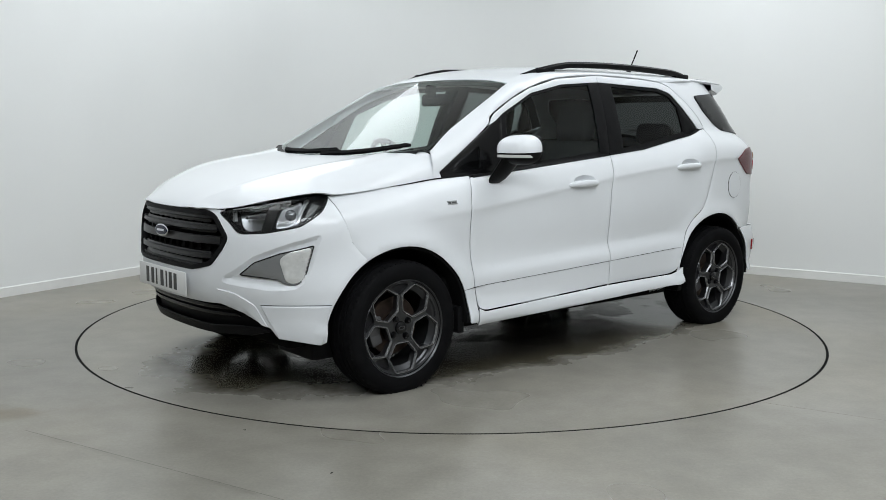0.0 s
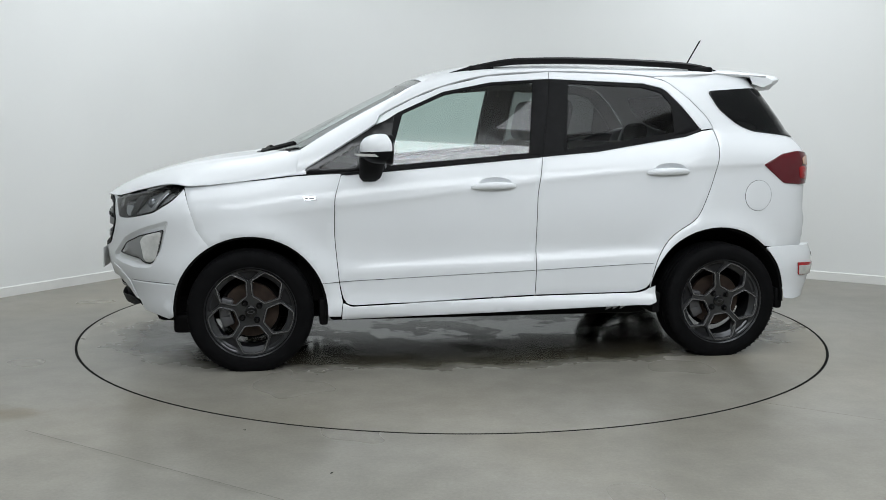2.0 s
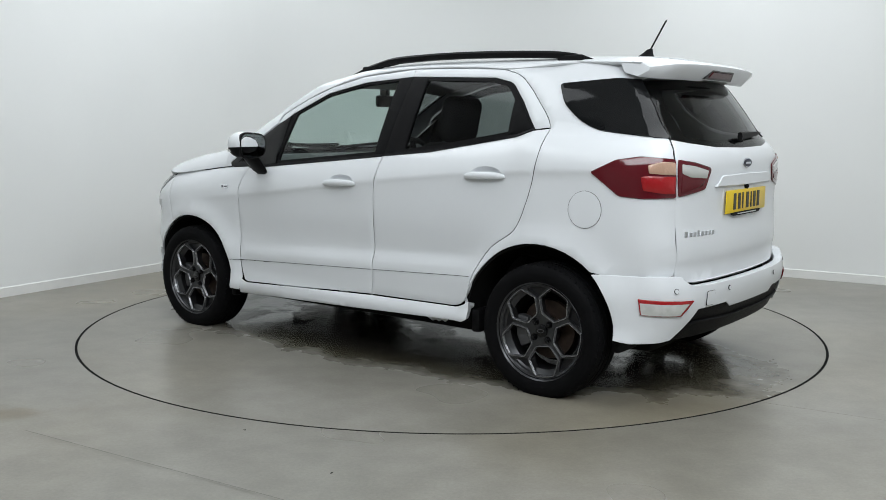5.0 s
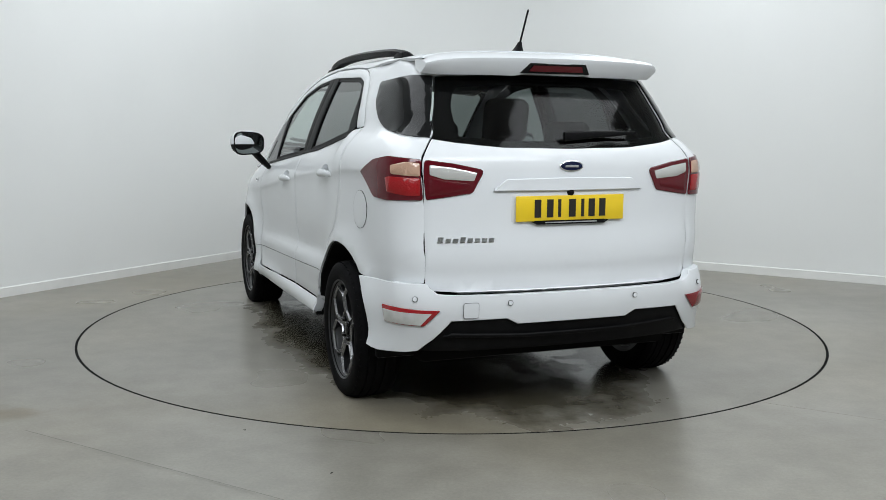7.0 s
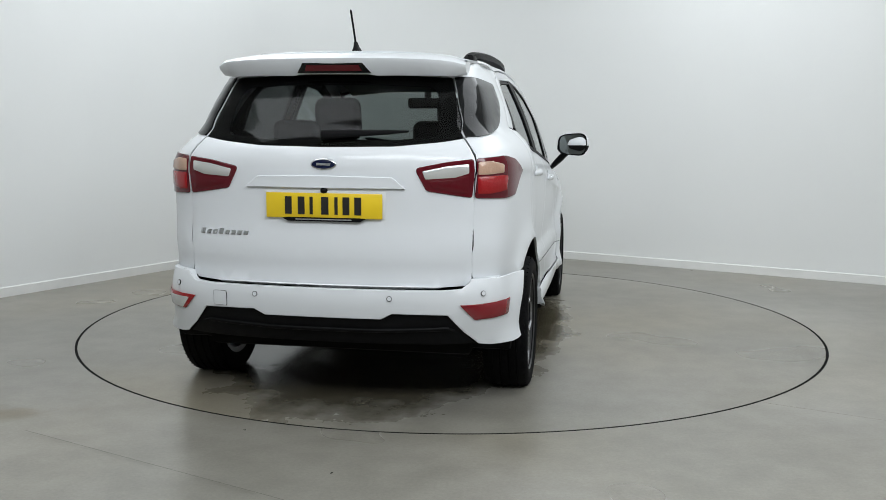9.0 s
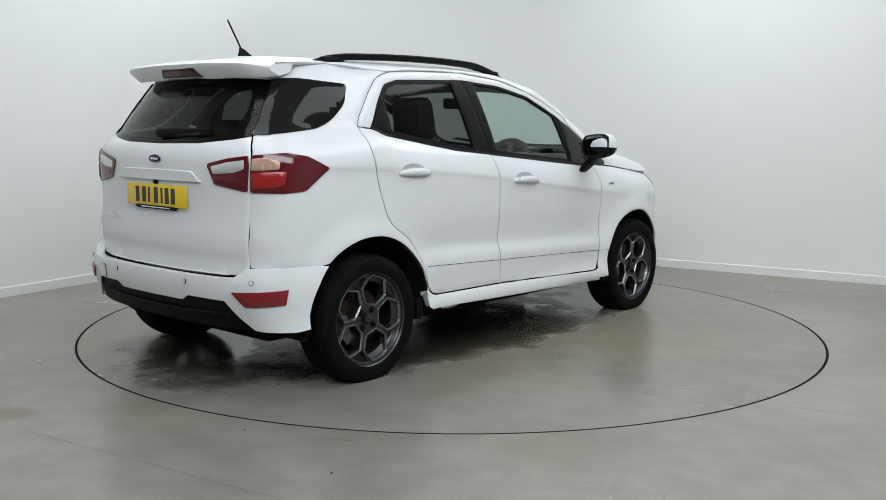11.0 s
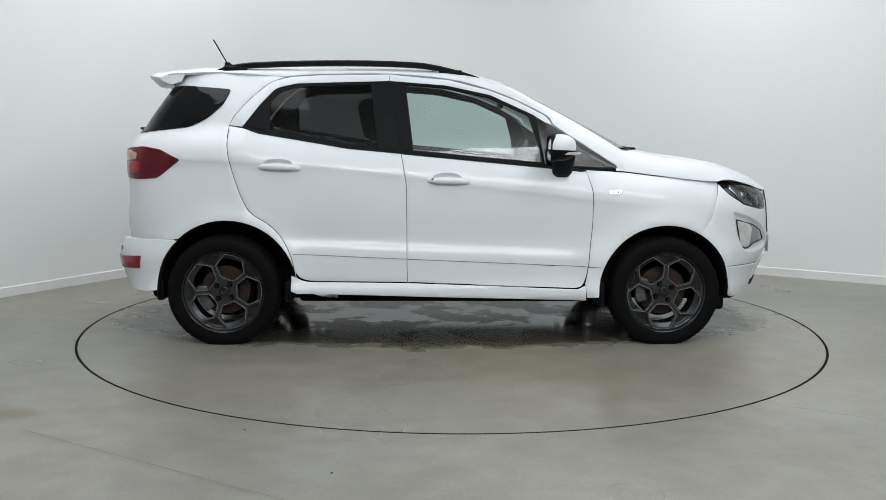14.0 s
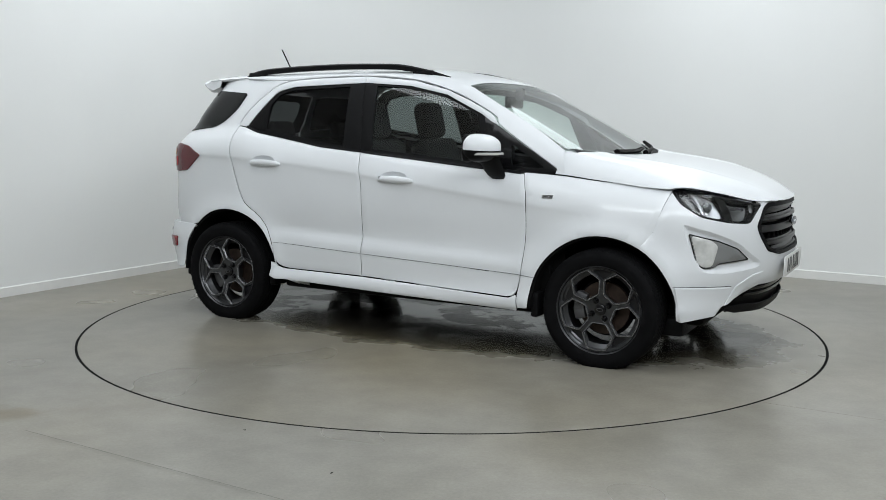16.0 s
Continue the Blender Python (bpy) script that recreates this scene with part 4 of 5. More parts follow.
    # number plate with its characters as plain bars
    pl = part("front_number_plate", plate_mesh(2.072, 0.517, 0.520, 0.108, 1), PLATEW, car, "white number plate with dark bars")
    plate_bars(pl, 2.072, 0.517, 1)
    # lower black intake and chin
    def strip(pts, lift, mat, nm, **k):
        r = [at(*p) for p in pts]
        return part(nm, sheet([Vector(p) for p in r] + [Vector((-s, z)) for s, z in reversed(r)], on_nose, lift=lift, **k), mat, car)
    strip([(0.36, 0.446), (0.42, 0.44), (0.56, 0.37), (0.60, 0.335), (0.56, 0.318), (0.3, 0.30)], -0.03, BLACK, "lower_intake", depth=0.01)
    strip([(0.30, 0.325), (0.45, 0.338), (0.56, 0.338), (0.60, 0.318), (0.5, 0.290), (0.25, 0.278)], -0.004, BLACK, "chin_spoiler", depth=0.05, soft=0.004)
    strip([(0.2, 0.420), (0.42, 0.415), (0.44, 0.402), (0.2, 0.400)], -0.018, GLOSS, "intake_bar", depth=0.02)
    strip([(0.2, 0.388), (0.45, 0.385), (0.47, 0.372), (0.2, 0.370)], -0.018, GLOSS, "intake_bar", depth=0.02)
    sa, sb = nx(1.953, 0.81), nx(1.572, 0.930)
    low = sorted((nx(x, z), z) for x, z in ((1.938, 0.760), (1.86, 0.768), (1.74, 0.798), (1.64, 0.860), (1.572, 0.930)))
    high = sorted((nx(x, z), z) for x, z in ((1.968, 0.856), (1.80, 0.902), (1.62, 0.940), (1.572, 0.930)))

    def in_lamp(pts, r):
        """Outline inside the headlight: u from its inner edge to its tip, v from its lower to its upper edge."""
        out = []
        for u, v in pts:
            q = sa + (sb - sa) * u
            z0, z1 = (float(np.interp(q, [p[0] for p in e_], [p[1] for p in e_])) for e_ in (low, high))
            out.append((q, z0 + (z1 - z0) * v))
        return rounded(out, r) if r else [Vector(p) for p in out]
    for sgn in (1, -1):
        f = lambda s, z, lift=0.0, k=sgn: on_nose(k * s, z, lift)
        lamp = tagged(new("headlight"), "clear headlight in a dark housing")
        lamp.parent = car
        part("lamp_housing", sheet(inset(hd, -0.004), f, lift=-0.052, depth=0, soft=0), LAMPGREY, lamp)
        part("lamp_frame", sheet(inset(hd, 0.002), f, lift=-0.002, depth=0.045, soft=0.001, holes=[dense(inset(hd, 0.011), 0.03)]), GLOSS, lamp)

        def bowl(outline, deep):
            ring = [Vector(p) for p in outline]
            c = sum(ring, Vector((0, 0))) / len(ring)
            far = max((p - c).length for p in ring)

            def g(s, z, lift=0.0):
                q = min(1.0, (Vector((s, z)) - c).length / far)
                return f(s, z, lift - deep * (1 - q * q))
            return g
        # main beam bowl, diagonal divider, dip beam bowl with its projector, side fin
        o = in_lamp(((0.10, 0.80), (0.30, 0.84), (0.47, 0.80), (0.38, 0.18), (0.20, 0.10), (0.13, 0.30)), 0.015)
        part("lamp_bowl", sheet(o, bowl(o, 0.030), lift=-0.014, depth=0.006, soft=0.002, step=0.014), REFLECTOR, lamp, "chrome main beam bowl")
        o = in_lamp(((0.17, 0.62), (0.45, 0.72), (0.41, 0.48)), 0.008)
        part("bowl_visor", sheet(o, f, lift=-0.010, depth=0.012, soft=0.002, step=0.02), LAMPGREY, lamp)
        o = in_lamp(((0.43, 0.90), (0.54, 0.92), (0.46, 0.08), (0.35, 0.10)), 0.008)
        part("lamp_fin", sheet(o, f, lift=-0.008, depth=0.03, soft=0.003, step=0.02), GLOSS, lamp)
        o = in_lamp(((0.56, 0.86), (0.74, 0.88), (0.76, 0.60), (0.66, 0.12), (0.50, 0.10), (0.50, 0.40)), 0.02)
        part("lamp_bowl", sheet(o, bowl(o, 0.026), lift=-0.010, depth=0.006, soft=0.002, step=0.014), REFLECTOR, lamp, "chrome dip beam bowl")
        o = in_lamp(((0.77, 0.90), (0.81, 0.88), (0.72, 0.10), (0.68, 0.10)), 0.004)
        part("lamp_fin", sheet(o, f, lift=-0.010, depth=0.02, soft=0.002, step=0.02), REFLECTOR, lamp)
        o = in_lamp(((0.84, 0.78), (0.92, 0.60), (0.86, 0.28), (0.78, 0.22)), 0.008)
        part("side_marker", sheet(o, f, lift=-0.022, depth=0.006, soft=0.002, step=0.02), LAMPCLEAR, lamp)
        for k in range(3):
            o = in_lamp(((0.035 + 0.018 * k, 0.88), (0.046 + 0.018 * k, 0.88), (0.050 + 0.018 * k, 0.52), (0.040 + 0.018 * k, 0.52)), 0.001)
            part("daylight_bar", sheet(o, f, lift=-0.012, depth=0.006, soft=0.001, step=0.02), LAMPCLEAR, lamp)
        c = in_lamp(((0.645, 0.56),), 0)[0]
        bm = bmesh.new()
        bmesh.ops.create_uvsphere(bm, u_segments=24, v_segments=12, radius=0.027, matrix=Matrix.Translation(f(c[0], c[1], -0.034)))
        part("projector_lens", bm, material("projector_glass", (0.22, 0.23, 0.24), 0.05, 0.6, coat=0.8), lamp)
        ob = part("lamp_lens", sheet(inset(hd, 0.004), f, lift=0.0015, depth=0.003, soft=0.001), LENS, lamp, "clear lens")
        ob.visible_shadow = False
        # fog lamp in its shaped pocket
        fg = NP(((1.688, 0.718), (1.728, 0.560), (1.765, 0.538), (1.805, 0.545), (1.825, 0.562), (1.945, 0.578), (1.90, 0.640), (1.82, 0.682)), 0.012)
        rim_a = np.array([(p.x, p.y) for p in dense(sr, 0.006)])

        def pocket(s, z, lift=0.0):
            d = math.sqrt(np.min((rim_a[:, 0] - s) ** 2 + (rim_a[:, 1] - z) ** 2))
            return f(s, z, lift - 0.001 - 0.017 * ease(d / 0.022))
        part("fog_pocket", sheet(inset(sr, -0.001), pocket, depth=0.0, soft=0, step=0.010), WHITE, car, "white recessed lamp pocket")
        fl = part("front_fog_lamp", sheet(fg, f, lift=-0.010, depth=0.010, soft=0.002, step=0.03), LAMPCLEAR, car, "clear front lamp with ribbed lens")
        part("lamp_edge", sheet(fg, f, lift=-0.0075, depth=0.008, soft=0.001, holes=[dense(inset(fg, 0.005), 0.03)]), GLOSS, fl)
        o = NP(((1.70, 0.708), (1.735, 0.566), (1.765, 0.546), (1.80, 0.552), (1.822, 0.655), (1.79, 0.685)), 0.02)
        part("ribbed_lens", sheet(o, f, lift=-0.007, depth=0.004, soft=0.002, step=0.02), FOGLENS, fl)
        for k in range(7):
            z0 = 0.572 + 0.018 * k
            x0 = 1.728 - 0.0045 * k
            o = [(nx(x, z), z) for x, z in ((x0, z0), (x0 + 0.055, z0 - 0.004), (x0 + 0.055, z0), (x0, z0 + 0.004))]
            part("lens_rib", sheet([Vector(p) for p in o], f, lift=-0.0048, depth=0.003, soft=0, step=0.05), FOGLENS, fl)
        # the lip below the bumper's crease
        lip = NP(((1.635, 0.445), (1.868, 0.443), (1.80, 0.292), (1.662, 0.266)), 0.006)
        part("bumper_lip", sheet(lip, f, lift=0.007, depth=0.008, soft=0.003), WHITE, car)
        # the slanting blade between the lamp pocket and the lip
        o = NP(((1.992, 0.512), (1.950, 0.500), (1.884, 0.444), (1.834, 0.340), (1.852, 0.346), (1.922, 0.440)), 0.012)
        part("bumper_blade", sheet(o, f, lift=0.005, depth=0.007, soft=0.004, step=0.012), WHITE, car)
        # bumper crease line above the lip
        o = [(nx(1.63, 0.449), 0.449), (nx(1.87, 0.447), 0.447), (nx(1.87, 0.4455), 0.4455), (nx(1.63, 0.4475), 0.4475)]
        part("bumper_seam", sheet([Vector(p) for p in o], f, lift=0.002, depth=0.003, soft=0), SEALM, car)


def plate_mesh(x, z, w, h, facing):
    bm = bmesh.new()
    lo, hi = (x - 0.006, -w / 2, z - h / 2), (x, w / 2, z + h / 2)
    box(bm, lo, hi, 0.003)
    return bm


def plate_bars(parent, x, z, facing):
    """Plain bars for the characters: seven blocks, the gap after the third."""
    at = [-0.158, -0.100, -0.055, 0.006, 0.056, 0.100, 0.152]
    wide = [0.030, 0.030, 0.014, 0.032, 0.014, 0.030, 0.030]
    for c, w in zip(at, wide):
        bm = bmesh.new()
        y = c * facing
        lo, hi = sorted((x - 0.002 * facing, x + 0.0015 * facing))
        box(bm, (lo, y - w / 2, z - 0.038), (hi, y + w / 2, z + 0.038))
        part("plate_bar", bm, INK, parent, smooth=False)


nose()


# tail: tailgate, rear glass, lamps, bumper, spoiler
def tail():
    def at(y, z):
        return (ts_(y, z), z)
    def sym(pts, r=0.02):
        p = [(*at(*q[:2]), *q[2:]) for q in pts]
        m = [(-q[0], *q[1:]) for q in reversed(p)]
        return rounded(p + m, r)
    gate = tagged(new("tailgate"), "")
    gate.parent = car
    o = sym([(0.0, 1.150, 0), (0.30, 1.156, 0), (0.50, 1.176, 0), (0.585, 1.190, 0.004), (0.618, 1.15, 0), (0.645, 1.10, 0.01), (0.642, 1.02, 0), (0.640, 0.94, 0), (0.638, 0.80, 0), (0.636, 0.70, 0), (0.636, 0.675, 0), (0.636, 0.66, 0), (0.635, 0.62, 0), (0.634, 0.588, 0.008), (0.615, 0.562, 0.008), (0.50, 0.556, 0.02), (0.0, 0.556, 0)])
    part("gate_skin", sheet(o, on_tail, gap=0.0006, step=0.035, creases=[[(-0.7 + 0.03 * i, z) for i in range(48)] for z in (0.63, 0.655, 0.67, 0.685, 0.70, 0.72)]), WHITE, gate)
    gl = sym([(0.30, 1.152, 0), (0.50, 1.172, 0), (0.585, 1.192, 0.004), (0.565, 1.26, 0), (0.542, 1.33, 0), (0.522, 1.40, 0), (0.503, 1.455, 0.004), (0.25, 1.468, 0)])
    win = sym([(0.30, 1.185, 0), (0.48, 1.205, 0.02), (0.475, 1.33, 0.01), (0.44, 1.415, 0.04), (0.20, 1.425, 0.0)])
    part("rear_glass_band", sheet(gl, on_tail, lift=-0.006, depth=0.003, soft=0, holes=[dense(win, 0.05)]), DARK, gate)
    ob = part("rear_glass", sheet(gl, on_tail, lift=-0.001, depth=0.003, soft=0.001), PRIVACY, gate, "dark heated rear window")
    ob.visible_shadow = False
    # chrome-free handle trim over the plate
    o = sym([(0.0, 1.030, 0), (0.300, 1.026, 0.01), (0.356, 0.976, 0.006), (0.0, 0.974, 0)])
    part("gate_trim", sheet(o, on_tail, lift=0.014, depth=0.016, soft=0.005), WHITE, gate)
    bm = bmesh.new()
    bmesh.ops.create_uvsphere(bm, u_segments=16, v_segments=8, radius=0.016, matrix=Matrix.Translation((-1.893, 0.0, 0.966)))
    part("rear_camera", bm, BLACK, gate)
    o = sym([(0.0, 0.965, 0), (0.27, 0.962, 0.01), (0.272, 0.842, 0.01), (0.0, 0.842, 0)])
    part("plate_recess", sheet(o, on_tail, lift=0.001, depth=0.002, soft=0.001), WHITE, gate)
    pl = part("rear_number_plate", plate_mesh(-1.895, 0.900, 0.518, 0.108, -1), YELLOW, gate, "yellow number plate with dark bars")
    plate_bars(pl, -1.902, 0.900, -1)
    bm = bmesh.new()
    loft(bm, [[(x, y, z) for y, z in ((0.185, 0.845), (0.16, 0.832), (-0.16, 0.832), (-0.185, 0.845), (-0.16, 0.849), (0.16, 0.849))] for x in (-1.904, -1.892)], closed=True, caps=True)
    bmesh.ops.recalc_face_normals(bm, faces=bm.faces)
    tab = part("plate_holder", bm, BLACK, pl, "dark plate holder lip")
    bm = bmesh.new()
    box(bm, (-1.9055, -0.125, 0.838), (-1.904, 0.125, 0.843))
    part("holder_bar", bm, CHROME, tab, smooth=False)
    oval = [Vector((0.056 * math.cos(a), 1.077 + 0.0235 * math.sin(a))) for a in [i * math.pi / 16 for i in range(32)]]
    b = part("badge", sheet(oval, on_tail, lift=0.006, depth=0.008, step=0.02, soft=0.002), CHROME, gate, "oval chrome-rimmed dark blue badge")
    part("badge_field", sheet(inset(oval, 0.005), on_tail, lift=0.008, depth=0.003, step=0.02, soft=0.001), BADGE, b)
    part("badge_mark", sheet([Vector(p) for p in ((-0.030, 1.072), (0.032, 1.073), (0.030, 1.082), (-0.032, 1.081))], on_tail, lift=0.0092, depth=0.001, step=0.02, soft=0), CHROME, b)
    # model lettering as slanted chrome bars
    for k in range(8):
        y0 = 0.588 - k * 0.0305
        o = [Vector((ts_(y, z), z)) for y, z in ((y0, 0.762), (y0 - 0.022, 0.762), (y0 - 0.027, 0.787 if k in (0, 3) else 0.781), (y0 - 0.005, 0.787 if k in (0, 3) else 0.781))]
        part("letter_bar", sheet(o, on_tail, lift=0.004, depth=0.005, soft=0.001, step=0.03), CHROME, gate)
    # wiper
    bm = bmesh.new()
    p = [on_tail(ts_(y, z), z, 0.025) for y, z in ((0.02, 1.185), (-0.09, 1.192), (-0.27, 1.200), (-0.355, 1.203))]
    rows = []
    for q, r in zip(p, (0.022, 0.017, 0.010, 0.004)):
        rows.append([q + Vector((-r * 0.6 * math.cos(a), 0, r * math.sin(a))) for a in [i * math.pi / 4 for i in range(8)]])
    loft(bm, rows, closed=True, caps=True)
    bmesh.ops.recalc_face_normals(bm, faces=bm.faces)
    part("rear_wiper", bm, BLACK, gate)
    # lamps: the outer half on the quarter, the inner half on the gate
    for sgn in (1, -1):
        f = lambda s, z, lift=0.0, k=sgn: on_tail(k * s, z, lift)
        def P(pts, r=0.012):
            return rounded([((tx(a, z) if a < 0 else ts_(a, z)), z) for a, z in pts], r)
        lamp = tagged(new("tail_lamp"), "red rear lamp with amber and clear sections")
        lamp.parent = car
        outer = P([(0.645, 1.106), (-1.70, 1.118), (-1.60, 1.102), (-1.487, 1.046), (-1.62, 0.943), (-1.72, 0.935), (0.642, 0.938)], 0.015)
        part("lamp_body", sheet(outer, f, lift=0.007, depth=0.02, soft=0.004), DEEPRED, lamp)
        part("turn_lens", sheet(P([(0.655, 1.090), (0.705, 1.094), (-1.735, 1.080), (-1.742, 1.046), (0.705, 1.040), (0.655, 1.038)], 0.008), f, lift=0.010, depth=0.006, soft=0.002), AMBER, lamp)
        part("brake_lens", sheet(P([(0.655, 1.030), (0.705, 1.032), (-1.735, 1.036), (-1.712, 1.030), (-1.722, 0.972), (0.705, 0.958), (0.655, 0.957)], 0.008), f, lift=0.010, depth=0.006, soft=0.002), BRIGHTRED, lamp)
        inner = P([(0.635, 1.104), (0.52, 1.090), (0.402, 1.066), (0.398, 1.050), (0.442, 0.968), (0.56, 0.950), (0.632, 0.940)], 0.012)
        gl_ = part("gate_lamp", sheet(inner, f, lift=0.007, depth=0.015, soft=0.003), DEEPRED, gate, "dark red inner rear lamp")
        part("reverse_lens", sheet(P([(0.618, 1.084), (0.53, 1.074), (0.425, 1.052), (0.438, 1.018), (0.56, 1.026), (0.618, 1.044)], 0.006), f, lift=0.010, depth=0.005, soft=0.002), CLEARLENS, gl_, "clear section")
        part("lower_lens", sheet(P([(0.618, 1.036), (0.56, 1.018), (0.455, 1.008), (0.462, 0.985), (0.56, 0.966), (0.618, 0.958)], 0.006), f, lift=0.009, depth=0.004, soft=0.001), DEEPRED, gl_)
    # bumper
    e = [(bx_(p[0], p[1]), p[1]) for p in arc(RC, RZ, RR, 135, 180, 10)]
    right = [(bs_(0.3, 0.549), 0.549), (bs_(0.50, 0.550), 0.550), (bs_(0.600, 0.557), 0.557), (bs_(0.632, 0.582), 0.582), (bs_(0.640, 0.597), 0.597), (bs_(0.72, 0.599), 0.599), (bx_(-1.70, 0.598), 0.598), (bx_(-1.54, 0.597), 0.597)] + e + [(bx_(-1.70, 0.300), 0.300), (bx_(-1.80, 0.303), 0.303), (bs_(0.668, 0.310), 0.310), (bs_(0.545, 0.442), 0.442), (bs_(0.31, 0.446), 0.446), (bs_(0.26, 0.420), 0.420)]
    cover = [Vector(p) for p in right] + [Vector((-s, z)) for s, z in reversed(right)]
    part("rear_bumper", sheet(cover, on_rump, gap=0, depth=0.03, step=0.035, soft=0.003), WHITE, car)
    dif = [(bs_(y, z), z) for y, z in ((0.26, 0.424), (0.31, 0.450), (0.55, 0.446), (0.66, 0.305), (0.5, 0.298), (0.2, 0.296))]
    part("rear_diffuser", sheet([Vector(p) for p in dif] + [Vector((-s, z)) for s, z in reversed(dif)], on_rump, lift=-0.014, depth=0.06), BLACK, car, "black lower rear diffuser")
    dif = [(bs_(y, z), z) for y, z in ((0.26, 0.372), (0.54, 0.386), (0.575, 0.372), (0.2, 0.355))]
    part("diffuser_lip", sheet([Vector(p) for p in dif] + [Vector((-s, z)) for s, z in reversed(dif)], on_rump, lift=0.0, depth=0.02, soft=0.004), BLACK, car)
    for sgn in (1, -1):
        f = lambda s, z, lift=0.0, k=sgn: on_rump(k * s, z, lift)
        o = rounded([(bs_(0.594, 0.490), 0.490), (bx_(-1.725, 0.503), 0.503), (bx_(-1.735, 0.432), 0.432), (bs_(0.655, 0.424), 0.424)], 0.006)
        rf = part("rear_reflector", sheet(o, f, lift=0.008, depth=0.01, soft=0.002), REDLENS if sgn < 0 else BRIGHTRED, car, "red rear reflector")
        if sgn > 0:
            i = rounded([(bs_(0.628, 0.479), 0.479), (bx_(-1.735, 0.486), 0.486), (bx_(-1.74, 0.434), 0.434), (bs_(0.668, 0.429), 0.429)], 0.004)
            part("clear_lens", sheet(i, f, lift=0.0105, depth=0.004, soft=0.001), FOGLENS, rf, "clear reversing lens")
        for y, z in ((0.690, 0.537), (0.300, 0.514)):
            s0 = bs_(y, z)
            c = [Vector((s0 + 0.0115 * math.cos(a), z + 0.0115 * math.sin(a))) for a in [i * math.pi / 10 for i in range(20)]]
            sn = part("parking_sensor", sheet(c, f, lift=0.0048, depth=0.003, soft=0, step=0.02), SEALM, car)
            part("sensor_face", sheet(inset(c, 0.002), f, lift=0.0056, depth=0.002, soft=0.0, step=0.02), WHITE, sn)
    c = rounded([(bs_(0.50, 0.520), 0.520), (bs_(0.435, 0.520), 0.520), (bs_(0.435, 0.455), 0.455), (bs_(0.50, 0.455), 0.455)], 0.01)
    tc = part("tow_cover", sheet(c, on_rump, lift=0.0046, depth=0.002, soft=0), SEALM, car)
    part("cover_face", sheet(inset(c, 0.0015), on_rump, lift=0.0054, depth=0.002, soft=0), WHITE, tc)
    # the bumper's upper ledge, which runs in under the tailgate and the quarters
    bm = bmesh.new()
    run = curve((0.0, 0.50, 0.600, 0.632, 0.642, 0.72, 0.78), (0.549, 0.550, 0.557, 0.582, 0.597, 0.599, 0.599))
    ys = [-0.76 + 1.52 * i / 76 for i in range(77)]
    edge = [on_rump(bs_(y, run(abs(y))), run(abs(y)), -0.003) for y in ys]
    inward = [Vector((1.0, -0.9 * math.copysign(max(0.0, abs(y) - 0.60) / 0.16, y), 0)) for y in ys]
    loft(bm, [edge, [p + d * 0.020 + Vector((0, 0, -0.001)) for p, d in zip(edge, inward)], [p + d * 0.040 + Vector((0, 0, -0.003)) for p, d in zip(edge, inward)], [p + d * 0.044 + Vector((0, 0, -0.03)) for p, d in zip(edge, inward)]])
    bmesh.ops.recalc_face_normals(bm, faces=bm.faces)
    part("bumper_ledge", bm, WHITE, car)
    # roof spoiler
    sp = tagged(new("spoiler"), "")
    sp.parent = car
    bm = bmesh.new()
    rows = []
    for i in range(25):
        u = -1 + 2 * i / 24
        a = abs(u)
        y = u * 0.570
        drop = 0.030 * a ** 4 + 0.014 * a ** 14
        xt = -1.768 + 0.055 * a ** 2.6 + 0.070 * a ** 14
        lip = 1.526 - 0.014 * a ** 3 - 0.010 * a ** 14
        und = 0.070 - 0.012 * a - 0.025 * a ** 14 if not a < 0.33 else 0.060
        rows.append([Vector((-1.50, y, 1.576 - drop)), Vector((-1.60, y, 1.566 - drop)), Vector((xt + 0.03, y, lip + 0.020)), Vector((xt, y, lip + 0.006)), Vector((xt + 0.004, y, lip - 0.008)), Vector((xt + (0.045 if a < 0.33 else 0.060), y, lip - und)), Vector((-1.52, y, lip - und + 0.02))])
    loft(bm, rows)
    bm.verts.ensure_lookup_table()
    bm.faces.new([bm.verts[k] for k in range(7)])
    bm.faces.new([bm.verts[k] for k in range(24 * 7 + 6, 24 * 7 - 1, -1)])
    bmesh.ops.recalc_face_normals(bm, faces=bm.faces)
    part("spoiler_blade", bm, WHITE, sp)
    bm = bmesh.new()
    loft(bm, [[Vector((x + d, y, z)) for y, z, d in ((-0.168, 1.470, 0.028), (0.168, 1.470, 0.028), (0.135, 1.512, 0), (-0.135, 1.512, 0))] for x in (-1.759, -1.700)], closed=True, caps=True)
    bmesh.ops.recalc_face_normals(bm, faces=bm.faces)
    part("lamp_surround", bm, GLOSS, sp, "dark lamp surround")
    bm = bmesh.new()
    loft(bm, [[Vector((x + d, y, z)) for y, z, d in ((-0.130, 1.478, 0.022), (0.130, 1.478, 0.022), (0.118, 1.502, 0.006), (-0.118, 1.502, 0.006))] for x in (-1.763, -1.720)], closed=True, caps=True)
    bmesh.ops.recalc_face_normals(bm, faces=bm.faces)
    part("high_brake_lamp", bm, DEEPRED, sp, "dark red high brake lamp")


tail()


